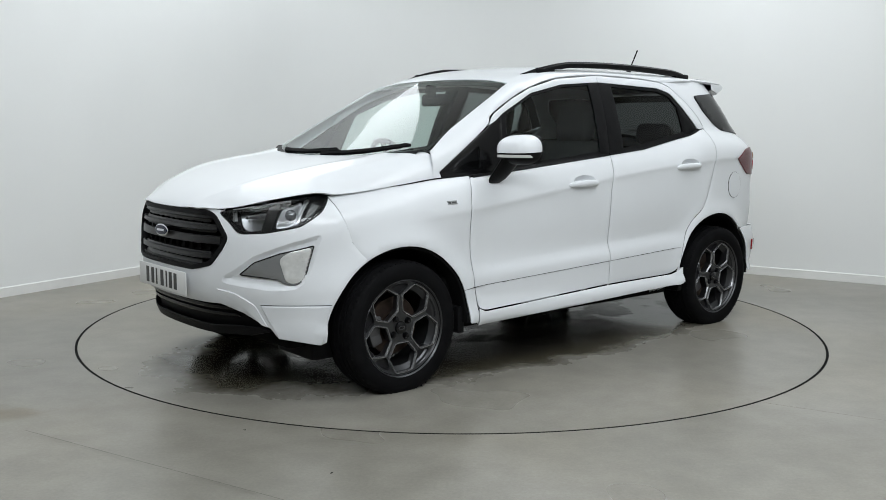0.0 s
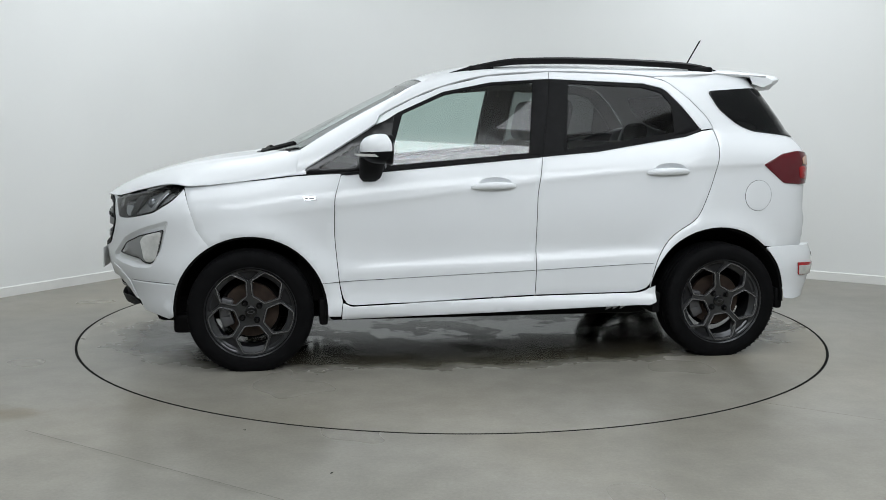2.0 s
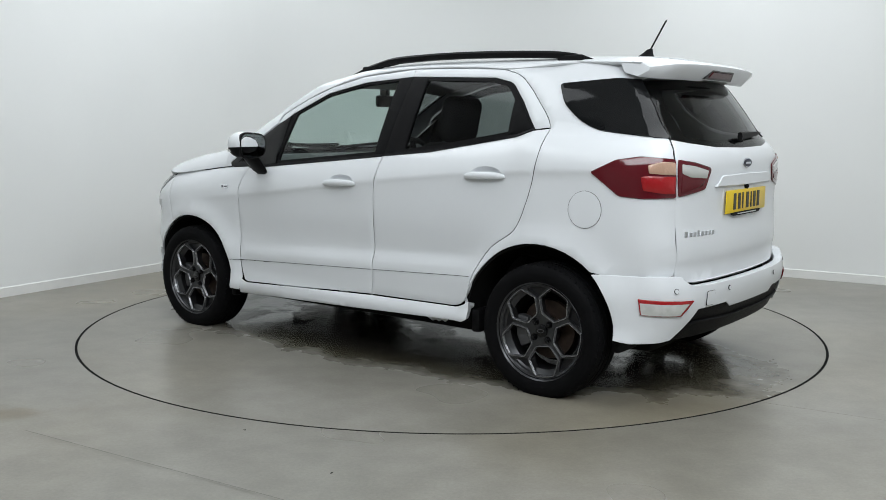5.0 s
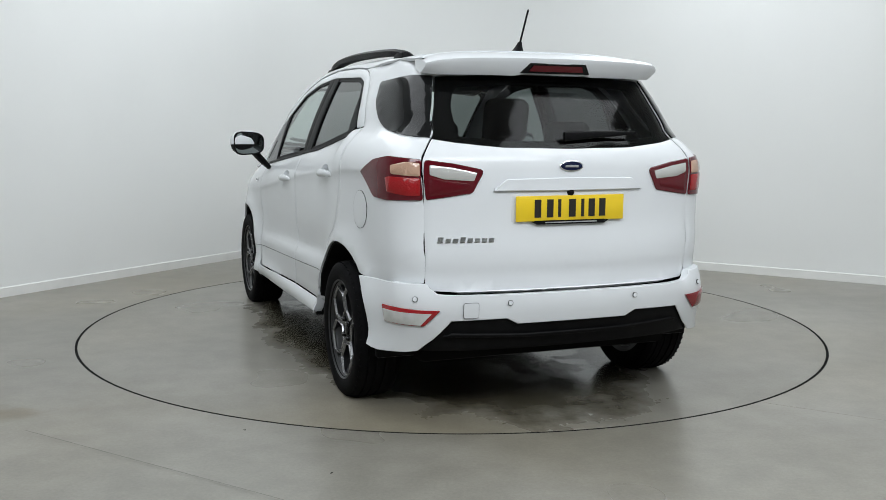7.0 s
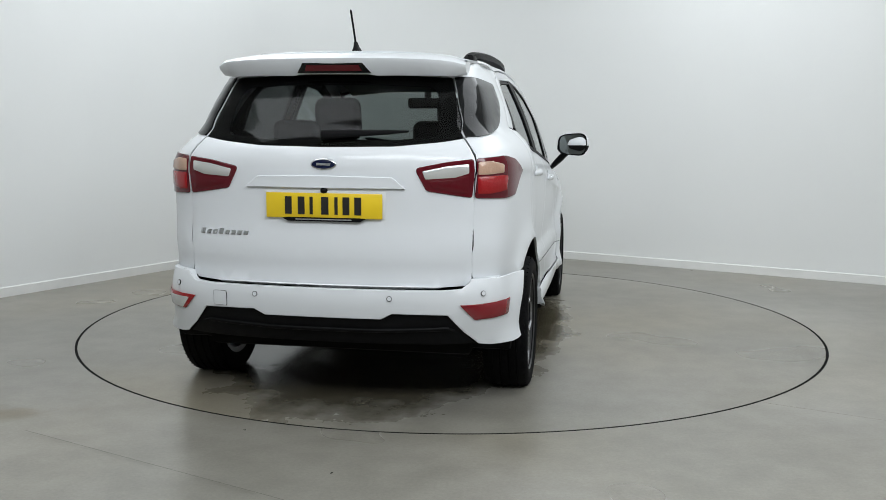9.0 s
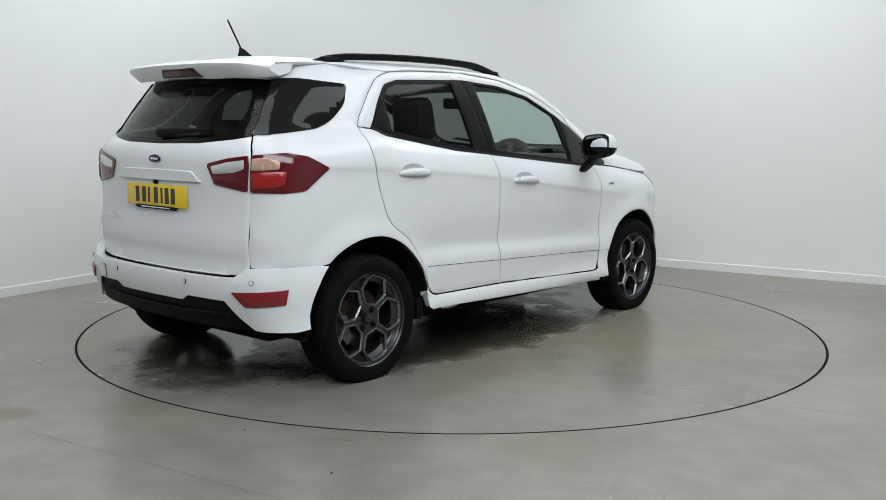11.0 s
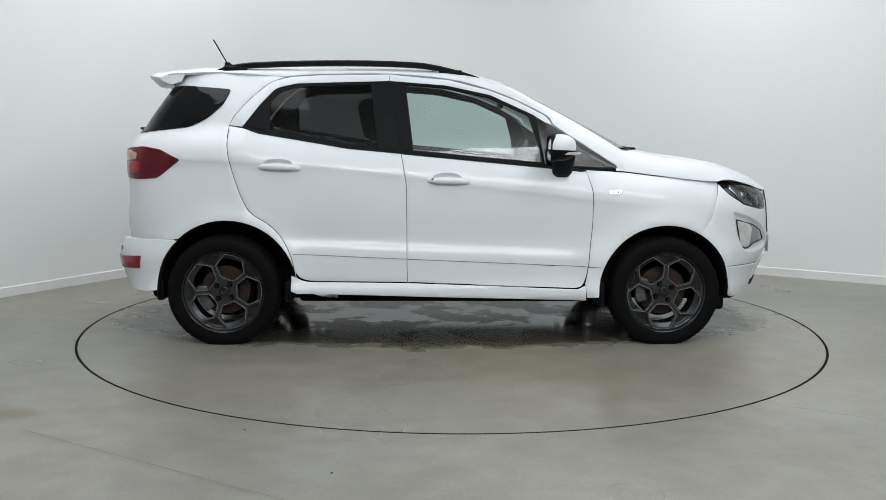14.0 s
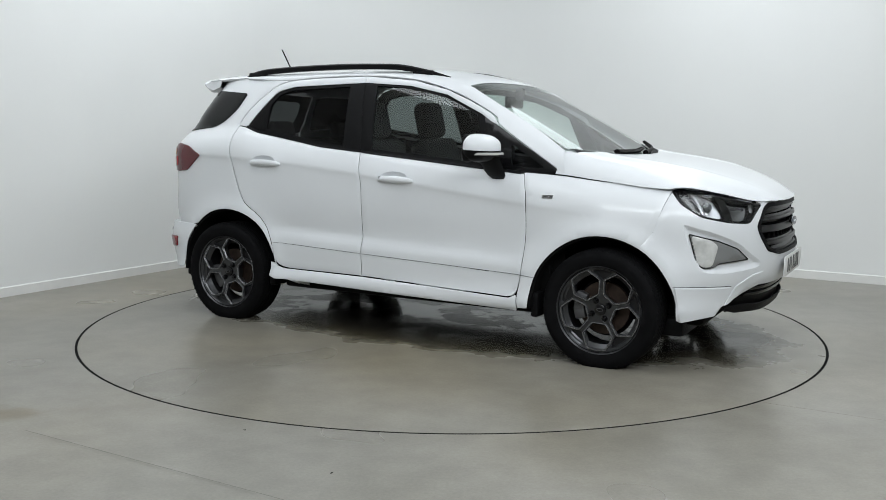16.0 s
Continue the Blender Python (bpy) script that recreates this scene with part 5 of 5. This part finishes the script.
# roof rails, aerial, mirrors, wipers
def fittings():
    for sgn in (1, -1):
        bm = bmesh.new()
        top = curve((-1.36, -1.25, -1.09, -0.52, -0.18, 0.05, 0.20), (1.548, 1.585, 1.604, 1.618, 1.610, 1.572, 1.528))
        rows = []
        for i in range(41):
            t = i / 40
            x = -1.36 + 1.56 * t
            k = max(0.12, min(1.0, 7 * t, 7 * (1 - t)))
            y = sgn * (0.545 - 0.035 * abs(2 * t - 1) ** 3)
            zt = top(x)
            zb = on_roof(x, y).z + (0.006 if 0.12 < t < 0.88 else -0.012)
            zb = min(zb, zt - 0.006)
            if 0.14 < t < 0.86:
                zb = max(zb, zt - 0.034)
            w = 0.022 * k + 0.004
            rows.append([Vector((x, y + dy * w, z)) for dy, z in ((-1, zb), (-1, zt - 0.008), (-0.6, zt - 0.001), (0.4, zt), (1, zt - 0.010), (1, zb))])
        loft(bm, rows, closed=True, caps=True)
        bmesh.ops.recalc_face_normals(bm, faces=bm.faces)
        rail = part("roof_rail", bm, BLACK, car, "black roof rail")
        for x in (-1.22, 0.03):
            bm = bmesh.new()
            z = on_roof(x, 0.53).z
            box(bm, (x - 0.07, sgn * 0.535 - 0.018, z - 0.02), (x + 0.07, sgn * 0.535 + 0.018, top(x) - 0.01), 0.012)
            part("rail_foot", bm, BLACK, rail)
        # door mirror
        m = tagged(new("door_mirror"), "white door mirror on a black foot")
        m.parent = car
        bm = bmesh.new()
        rows = []
        for i in range(17):
            t = 0.5 - 0.5 * math.cos(math.pi * (0.12 + 0.86 * i / 16))
            y = 0.838 + 0.216 * t
            k = max(0.05, 1 - abs(2 * t - 1) ** 3.4) ** 0.42 * (0.94 + 0.06 * t)
            cx, cz = 0.632 - 0.030 * t, 1.126 + 0.006 * t
            rows.append([Vector((cx + (0.094 * k if math.cos(a) > 0 else 0.066 * k) * math.cos(a), sgn * y, cz + 0.076 * k * (abs(math.sin(a)) ** 0.8) * (1 if math.sin(a) > 0 else -1))) for a in [j * math.pi / 10 for j in range(20)]])
        loft(bm, rows, closed=True, caps=True)
        bmesh.ops.recalc_face_normals(bm, faces=bm.faces)
        low = bm.copy()
        bmesh.ops.bisect_plane(bm, geom=bm.verts[:] + bm.edges[:] + bm.faces[:], plane_co=(0.6, 0, 1.119), plane_no=(0.05, 0, 1), clear_inner=True)
        bmesh.ops.bisect_plane(low, geom=low.verts[:] + low.edges[:] + low.faces[:], plane_co=(0.6, 0, 1.1185), plane_no=(0.05, 0, 1), clear_outer=True)
        part("mirror_cap", bm, WHITE, m)
        part("mirror_base", low, BLACK, m)
        bm = bmesh.new()
        rows = []
        for i in range(7):
            t = i / 6
            rows.append([Vector((0.645 + 0.01 * t + (0.050 + 0.020 * (1 - t) ** 2 + 0.012 * t) * (1 - 0.45 * t ** 8) * math.cos(a), sgn * (0.915 - 0.115 * t + 0.030 * math.sin(a) * (1 - 0.5 * t ** 4)), 1.085 - 0.125 * t)) for a in [j * math.pi / 6 for j in range(12)]])
        loft(bm, rows, closed=True, caps=True)
        bmesh.ops.recalc_face_normals(bm, faces=bm.faces)
        part("mirror_foot", bm, BLACK, m, "black mirror foot")
        def squircle(x, ky, kz):
            out = []
            for j in range(28):
                a = 2 * math.pi * j / 28
                c, s_ = math.cos(a), math.sin(a)
                yy = 0.095 * ky * math.copysign(abs(c) ** 0.55, c)
                out.append(Vector((x, sgn * (0.947 + yy), 1.127 + 0.072 * kz * math.copysign(abs(s_) ** 0.6, s_) * (1 + 0.10 * yy / 0.095))))
            return out
        bm = bmesh.new()
        loft(bm, [squircle(0.590, 0.96, 0.96), squircle(0.572, 1.0, 1.0), squircle(0.560, 1.0, 1.0), squircle(0.556, 0.95, 0.95), squircle(0.560, 0.90, 0.90)], closed=True, caps=True)
        bmesh.ops.recalc_face_normals(bm, faces=bm.faces)
        part("mirror_rim", bm, BLACK, m)
        bm = bmesh.new()
        loft(bm, [squircle(0.562, 0.90, 0.90), squircle(0.5585, 0.89, 0.89)], closed=True, caps=True)
        bmesh.ops.recalc_face_normals(bm, faces=bm.faces)
        part("mirror_pane", bm, MIRROR, m, "mirror glass")
        bm = bmesh.new()
        rows = []
        for i in range(9):
            t = i / 8
            y = 0.905 + 0.140 * t
            x = 0.728 - 0.085 * t ** 4
            rows.append([Vector((x + dx, sgn * y, z)) for dx, z in ((-0.012, 1.093), (0.006, 1.093), (0.008, 1.099), (0.006, 1.106), (-0.012, 1.107))])
        loft(bm, rows, closed=True, caps=True)
        bmesh.ops.recalc_face_normals(bm, faces=bm.faces)
        part("mirror_indicator", bm, CLEARLENS, m, "clear indicator strip")
        # small side badge on the wing
        side = on_side(sgn)
        o = [Vector(p) for p in ((0.925, 0.868), (0.985, 0.868), (0.990, 0.886), (0.930, 0.886))]
        bd = part("side_badge", sheet(o, side, lift=0.002, depth=0.003, soft=0.0), CHROME, car, "small chrome side badge")
        part("badge_field", sheet(inset(o, 0.003), side, lift=0.0028, depth=0.002, soft=0), CHROME, bd)
        part("badge_bar", sheet([Vector(p) for p in ((0.966, 0.872), (0.982, 0.872), (0.986, 0.882), (0.970, 0.882))], side, lift=0.0036, depth=0.001, soft=0), CALIPER, bd)
        part("badge_bar", sheet([Vector(p) for p in ((0.934, 0.873), (0.960, 0.873), (0.962, 0.880), (0.936, 0.880))], side, lift=0.0036, depth=0.001, soft=0), CALIPER, bd)
    # aerial: a base fin and a rod that leans back
    a = tagged(new("aerial"), "black roof aerial leaning back")
    a.parent = car
    bm = bmesh.new()
    rows = []
    for z, x0, x1, w in ((1.580, -1.40, -1.27, 0.026), (1.592, -1.395, -1.285, 0.022), (1.615, -1.385, -1.325, 0.012), (1.635, -1.384, -1.355, 0.008)):
        rows.append([Vector(((x0 + x1) / 2 + (x1 - x0) / 2 * math.cos(k * math.pi / 8), w * math.sin(k * math.pi / 8), z)) for k in range(16)])
    loft(bm, rows, closed=True, caps=True)
    bmesh.ops.recalc_face_normals(bm, faces=bm.faces)
    part("aerial_base", bm, BLACK, a)
    bm = bmesh.new()
    p0, p1 = Vector((-1.366, 0, 1.625)), Vector((-1.452, 0.0, 1.775))
    rows = []
    for t in (0, 0.1, 0.95, 1.0):
        r = 0.0062 if t < 0.05 else (0.0050 if t < 0.99 else 0.003)
        c = p0.lerp(p1, t)
        rows.append([c + Vector((r * math.cos(k * math.pi / 4), r * math.sin(k * math.pi / 4), 0)) for k in range(8)])
    loft(bm, rows, closed=True, caps=True)
    bmesh.ops.recalc_face_normals(bm, faces=bm.faces)
    part("aerial_rod", bm, BLACK, a)
    # cowl and wipers
    bm = bmesh.new()
    rows = []
    for i in range(21):
        u = -0.97 + 1.94 * i / 20
        q = on_screen(u, 0.0)
        h = Vector((q.x + 0.05 - 0.03 * abs(u), q.y, q.z + 0.004))
        rows.append([q + Vector((-0.01, 0, 0.003)), h, h + Vector((0.05, 0, -0.04))])
    loft(bm, rows)
    part("cowl_panel", bm, BLACK, car)
    for pts in (((0.50, 0.012), (0.10, 0.035), (-0.22, 0.06)), ((-0.10, 0.012), (-0.55, 0.03), (-0.86, 0.065))):
        bm = bmesh.new()
        path = resample([on_screen(-u, v, 0.012) for u, v in pts], 14)
        rows = []
        for i, q in enumerate(path):
            r = 0.017 - 0.008 * i / 13
            rows.append([q + Vector((r * math.cos(k * math.pi / 3), 0, r * math.sin(k * math.pi / 3))) for k in range(6)])
        loft(bm, rows, closed=True, caps=True)
        bmesh.ops.recalc_face_normals(bm, faces=bm.faces)
        w = part("front_wiper", bm, BLACK, car, "black windscreen wiper")
        bm = bmesh.new()
        path = resample([on_screen(-u - 0.02, v + 0.018, 0.010) for u, v in pts], 10)
        loft(bm, [[q + d for d in (Vector((0, 0, 0)), Vector((0.014, 0, 0.008)), Vector((0.016, 0, 0.0)), Vector((0.004, 0, -0.006)))] for q in path], closed=True, caps=True)
        bmesh.ops.recalc_face_normals(bm, faces=bm.faces)
        part("wiper_blade", bm, SEALM, w)


fittings()


# wheels
def wheel_meshes():
    """Tyre, rim and trim of one wheel; the outer face looks along +y."""
    out = {}
    bm = bmesh.new()
    R = 0.318
    prof = [(0.222, 0.088), (0.228, 0.096), (0.250, 0.104), (0.275, 0.107), (0.296, 0.103), (0.308, 0.094), (R - 0.003, 0.080), (R, 0.060), (R - 0.006, 0.0585), (R - 0.006, 0.0525), (R, 0.051), (R, 0.025), (R - 0.006, 0.0235), (R - 0.006, 0.0165), (R, 0.015),
            (R, -0.015), (R - 0.006, -0.0165), (R - 0.006, -0.0235), (R, -0.025), (R, -0.051), (R - 0.006, -0.0525), (R - 0.003, -0.075), (0.300, -0.100), (0.260, -0.105), (0.222, -0.090)]
    lathe(bm, prof, 72)
    # tread blocks on the shoulder
    for k in range(64):
        a = 2 * math.pi * k / 64
        vs = box(bm, (R - 0.010, 0.066, -0.0035), (R - 0.0005, 0.094, 0.0035), 0)
        bmesh.ops.transform(bm, matrix=Matrix.Rotation(a, 4, "Y") @ Matrix.Translation((-0.004, 0, 0)), verts=vs)
    out["tyre"] = bm
    bm = bmesh.new()
    prof = [(0.226, 0.088), (0.2325, 0.097), (0.231, 0.099), (0.226, 0.094), (0.218, 0.078), (0.205, 0.060), (0.196, 0.02), (0.196, -0.085), (0.222, -0.092)]
    lathe(bm, prof, 72)
    out["rim"] = bm
    # five Y-shaped double spokes round pentagon openings
    face = lambda x, z: 0.083 - 0.018 * max(0.0, 1 - math.hypot(x, z) / 0.20) - 0.004

    def on_face(x, z, lift=0.0):
        return Vector((x, face(x, z) + lift, z))
    ring = [Vector((0.222 * math.cos(a), 0.222 * math.sin(a))) for a in [i * math.pi / 45 for i in range(90)]]
    windows, wedges = [], []
    for k in range(5):
        a0 = radians(-90 + 72 * k)
        pts = []
        for r, w in ((0.077, -0.035), (0.135, -0.078), (0.206, -0.047), (0.211, 0.0), (0.206, 0.047), (0.135, 0.078), (0.077, 0.035)):
            pts.append((r * math.cos(a0) - w * math.sin(a0), r * math.sin(a0) + w * math.cos(a0)))
        windows.append(rounded(pts, 0.007, 3))
        b0 = a0 + radians(36)
        pts = [(r * math.cos(b0 + radians(d)), r * math.sin(b0 + radians(d))) for r, d in ((0.160, -1.4), (0.205, -15.0), (0.212, -11), (0.214, 0), (0.212, 11), (0.205, 15.0), (0.160, 1.4))]
        wedges.append(rounded(pts, 0.006, 2))
    cut = [dense(w, 0.02) for w in windows + wedges]
    out["spokes"] = sheet(ring, on_face, depth=0.045, holes=cut, step=0.018, soft=0.004, away=Vector((0, -3, 0)))
    out["wedge"] = [sheet(inset(w, -0.004), on_face, lift=-0.020, depth=0.004, soft=0.0, step=0.02, away=Vector((0, -3, 0))) for w in wedges]
    # raised ridges along the spoke edges
    ridge = bmesh.new()
    for w in windows:
        rim_pts = inset(w, -0.0045)
        n = len(rim_pts)
        prev = []
        for i in range(n):
            p, q = rim_pts[i], rim_pts[(i + 1) % n]
            d = (q - p)
            if d.length < 1e-6:
                d = (rim_pts[(i + 2) % n] - p)
            nn = Vector((-d.y, d.x)).normalized()
            prev.append([on_face(*(p + nn * s), lift=h) for s, h in ((-0.0055, -0.003), (-0.0018, 0.0055), (0.0018, 0.0055), (0.0065, -0.003))])
        loft(ridge, prev + [prev[0]])
    bmesh.ops.recalc_face_normals(ridge, faces=ridge.faces)
    out["ridge"] = ridge
    hub = bmesh.new()
    lathe(hub, [(0.0001, 0.077), (0.024, 0.076), (0.029, 0.073), (0.031, 0.060)], 32)
    out["cap"] = hub
    nuts = []
    for k in range(4):
        a = radians(58 + 90 * k)
        b = bmesh.new()
        lathe(b, [(0.0001, 0.083), (0.0085, 0.082), (0.0115, 0.074), (0.012, 0.068), (0.0165, 0.069), (0.0175, 0.055)], 16)
        bmesh.ops.translate(b, vec=(0.052 * math.cos(a), 0, 0.052 * math.sin(a)), verts=b.verts)
        nuts.append(b)
    out["nuts"] = nuts
    disc = bmesh.new()
    lathe(disc, [(0.07, 0.020), (0.072, 0.005), (0.138, 0.005), (0.140, 0.001), (0.140, -0.015), (0.07, -0.015)], 48)
    out["disc"] = disc
    back = bmesh.new()
    lathe(back, [(0.0001, -0.03), (0.14, -0.03), (0.156, -0.035)], 40)
    out["back"] = back
    cal = bmesh.new()
    for a in (-18, 0, 18):
        vs = box(cal, (0.098, -0.012, -0.032), (0.160, 0.042, 0.032), 0.010)
        bmesh.ops.transform(cal, matrix=Matrix.Rotation(radians(a), 4, "Y"), verts=[v for v in vs if v.is_valid])
    out["caliper"] = cal
    return out


def wheels():
    first = None
    for cx, sgn, turn, cal in ((WB, 1, 3, 205), (-WB, 1, 8, 150), (WB, -1, -3, 25), (-WB, -1, 20, 150)):
        rot = pose(cx, sgn * 0.748, 0.302, 0, 0, 0 if sgn > 0 else 180) @ pose(0, 0, 0, 0, turn, 0)
        if first is None:
            me = wheel_meshes()
            w = tagged(new("wheel"), "five-spoke graphite alloy wheel with black tyre")
            part("tyre", me["tyre"], RUBBER, w, "black road tyre")
            part("rim", me["rim"], RIMM, w)
            part("spokes", me["spokes"], RIMM, w)
            for b in me["wedge"]:
                part("spoke_web", b, RIM_SHADED, w)
            part("spoke_ridge", me["ridge"], RIM_LIT, w)
            c = part("hub_cap", me["cap"], GLOSS, w, "dark hub cap with a pale oval mark")
            bm = bmesh.new()
            loft(bm, [[Vector((r * 0.019 * math.cos(k * math.pi / 12), y, r * 0.009 * math.sin(k * math.pi / 12))) for k in range(24)] for r, y in ((1.0, 0.0745), (0.96, 0.0775), (0.78, 0.0775), (0.74, 0.0745))], closed=True)
            bmesh.ops.recalc_face_normals(bm, faces=bm.faces)
            part("cap_mark", bm, CALIPER, c)
            for b in me["nuts"]:
                part("wheel_nut", b, NUT, w)
            part("brake_disc", me["disc"], STEEL, w)
            part("wheel_back", me["back"], DARK, w)
            part("brake_caliper", me["caliper"], CALIPER, w)
            first = w
            w.matrix_basis = rot
        else:
            w = copy_thing(first, rot)
        w.parent = car


wheels()


# underside and inner shell, so that no light passes through the car
def underside():
    bm = bmesh.new()
    box(bm, (-1.72, -0.62, 0.225), (1.75, 0.62, 0.33), 0.03)
    box(bm, (-0.84, -0.77, 0.235), (0.86, 0.77, 0.33), 0.02)
    part("underbody", bm, DARK, car, "dark underbody")
    bm = bmesh.new()
    box(bm, (-0.50, -0.70, 0.228), (0.62, 0.70, 0.262), 0.012)
    part("sill_beam", bm, BLACK, car)
    for y in (0.36, -0.68):
        bm = bmesh.new()
        box(bm, (1.52, y, 0.17), (1.66, y + 0.32, 0.27), 0.02)
        part("air_deflector", bm, BLACK, car)
    # floor, firewall, rear seatback wall and door linings
    bm = bmesh.new()
    box(bm, (-1.75, -0.60, 0.33), (0.95, 0.60, 0.40), 0.0)
    box(bm, (0.95, -0.72, 0.33), (1.02, 0.72, 0.96), 0.0)
    box(bm, (1.02, -0.45, 0.33), (1.80, 0.45, 0.80), 0.0)
    box(bm, (-1.75, -0.44, 0.33), (-0.84, 0.44, 0.80), 0.0)
    box(bm, (-1.80, -0.56, 0.34), (-1.76, 0.56, 1.10), 0.0)
    for s in (1, -1):
        box(bm, (-0.86, min(s * 0.70, s * 0.755), 0.34), (0.95, max(s * 0.70, s * 0.755), 0.99), 0.01)
        box(bm, (-1.78, min(s * 0.58, s * 0.64), 0.62), (-0.80, max(s * 0.58, s * 0.64), 1.15), 0.01)
    part("cabin_shell", bm, DARK, car, "dark cabin lining")
    bm = bmesh.new()
    loft(bm, [[on_roof(x, y, -0.045) for y in (-0.50, -0.25, 0, 0.25, 0.50)] for x in (0.36, 0.1, -0.4, -0.9, -1.4, -1.62)])
    part("headliner", bm, HEADLINER, car, "pale headliner")
    # the cross walls behind the wheels' openings
    # seats
    for y in (0.36, -0.36):
        s = tagged(new("front_seat"), "dark fabric front seat")
        s.parent = car
        bm = bmesh.new()
        box(bm, (-0.25, y - 0.25, 0.42), (0.28, y + 0.25, 0.62), 0.06, 3)
        part("seat_cushion", bm, FABRIC, s)
        bm = bmesh.new()
        vs = box(bm, (-0.09, y - 0.24, 0.0), (0.06, y + 0.24, 0.60), 0.06, 3)
        bmesh.ops.transform(bm, matrix=pose(-0.24, 0, 0.58, 0, -16, 0), verts=bm.verts)
        part("backrest", bm, FABRIC, s)
        bm = bmesh.new()
        vs = box(bm, (-0.060, y - 0.135, -0.045), (0.060, y + 0.135, 0.205), 0.055, 4)
        bmesh.ops.transform(bm, matrix=pose(-0.425, 0, 1.20, 0, -12, 0), verts=bm.verts)
        part("headrest", bm, FABRIC, s)
        bm = bmesh.new()
        for dy in (-0.05, 0.05):
            box(bm, (-0.006, y + dy - 0.006, -0.10), (0.006, y + dy + 0.006, 0.03))
        bmesh.ops.transform(bm, matrix=pose(-0.425, 0, 1.20, 0, -12, 0), verts=bm.verts)
        part("headrest_post", bm, CHROME, s)
    s = tagged(new("rear_seat"), "dark fabric rear bench seat")
    s.parent = car
    bm = bmesh.new()
    box(bm, (-1.0, -0.58, 0.45), (-0.55, 0.58, 0.66), 0.06, 3)
    part("seat_cushion", bm, FABRIC, s)
    bm = bmesh.new()
    box(bm, (-0.08, -0.58, 0.0), (0.06, 0.58, 0.52), 0.05, 3)
    bmesh.ops.transform(bm, matrix=pose(-1.02, 0, 0.60, 0, -16, 0), verts=bm.verts)
    part("backrest", bm, FABRIC, s)
    for y in (0.36, -0.36):
        bm = bmesh.new()
        box(bm, (-0.05, y - 0.12, 0.0), (0.05, y + 0.12, 0.14), 0.045, 3)
        bmesh.ops.transform(bm, matrix=pose(-1.17, 0, 1.13, 0, -12, 0), verts=bm.verts)
        part("headrest", bm, FABRIC, s)
    # dashboard, steering wheel on the car's right, inner mirror
    bm = bmesh.new()
    prof = [(1.06, 1.03), (0.95, 1.062), (0.80, 1.055), (0.62, 1.02), (0.55, 0.95), (0.58, 0.80), (0.70, 0.60), (1.0, 0.58)]
    loft(bm, [[Vector((x, y, z)) for x, z in prof] for y in (-0.69, -0.3, 0.3, 0.69)], closed=True, caps=True)
    bmesh.ops.recalc_face_normals(bm, faces=bm.faces)
    part("dashboard", bm, DASH, car, "dark dashboard")
    bm = bmesh.new()
    rows = []
    for i in range(37):
        a = 2 * math.pi * i / 36
        rows.append([Vector(((0.185 + 0.015 * math.cos(b)) * math.cos(a), (0.185 + 0.015 * math.cos(b)) * math.sin(a), 0.015 * math.sin(b))) for b in [k * math.pi / 4 for k in range(8)]])
    loft(bm, rows, closed=True)
    box(bm, (-0.17, -0.018, -0.012), (0.17, 0.018, 0.006), 0.005)
    box(bm, (-0.018, -0.17, -0.012), (0.018, 0.0, 0.006), 0.005)
    box(bm, (-0.06, -0.055, -0.02), (0.06, 0.055, 0.016), 0.015)
    bmesh.ops.transform(bm, matrix=pose(0.42, -0.36, 0.985) @ Matrix.Rotation(radians(-66), 4, "Y") @ Matrix.Rotation(radians(90), 4, "Z"), verts=bm.verts)
    bmesh.ops.recalc_face_normals(bm, faces=bm.faces)
    part("steering_wheel", bm, DASH, car, "black steering wheel")
    bm = bmesh.new()
    box(bm, (0.36, -0.125, 1.355), (0.385, 0.125, 1.425), 0.018, 3)
    box(bm, (0.385, -0.02, 1.40), (0.44, 0.02, 1.475), 0.01)
    part("inner_mirror", bm, BLACK, car, "black inner mirror")


underside()


# ---- the turning table and the car on it ----
TURN = ((0.0, 220.70), (0.5, 213.26), (1.0, 205.14), (1.5, 197.73), (2.0, 189.65), (2.5, 182.24), (3.0, 174.05), (3.5, 166.62), (4.0, 158.51), (4.5, 150.75), (5.0, 142.95), (5.5, 135.15), (6.0, 127.35), (6.5, 119.68),
        (7.0, 111.58), (7.5, 104.09), (8.0, 96.03), (8.5, 88.45), (9.0, 80.35), (9.5, 72.83), (10.0, 64.89), (10.5, 57.1), (11.0, 49.3), (11.5, 41.5), (12.0, 33.6), (12.5, 25.74), (13.0, 17.77), (13.5, 10.45), (14.0, 2.41), (14.5, -4.81),
        (15.0, -12.95), (15.5, -20.52), (16.0, -28.59))


def motions():
    walk(car, [(t, pose(0, 0, 0, 0, 0, a) @ pose(-0.055, 0.225, 0)) for t, a in TURN])
    walk(table, [(t, pose(RING[0], RING[1], 0, 0, 0, a)) for t, a in TURN])


motions()
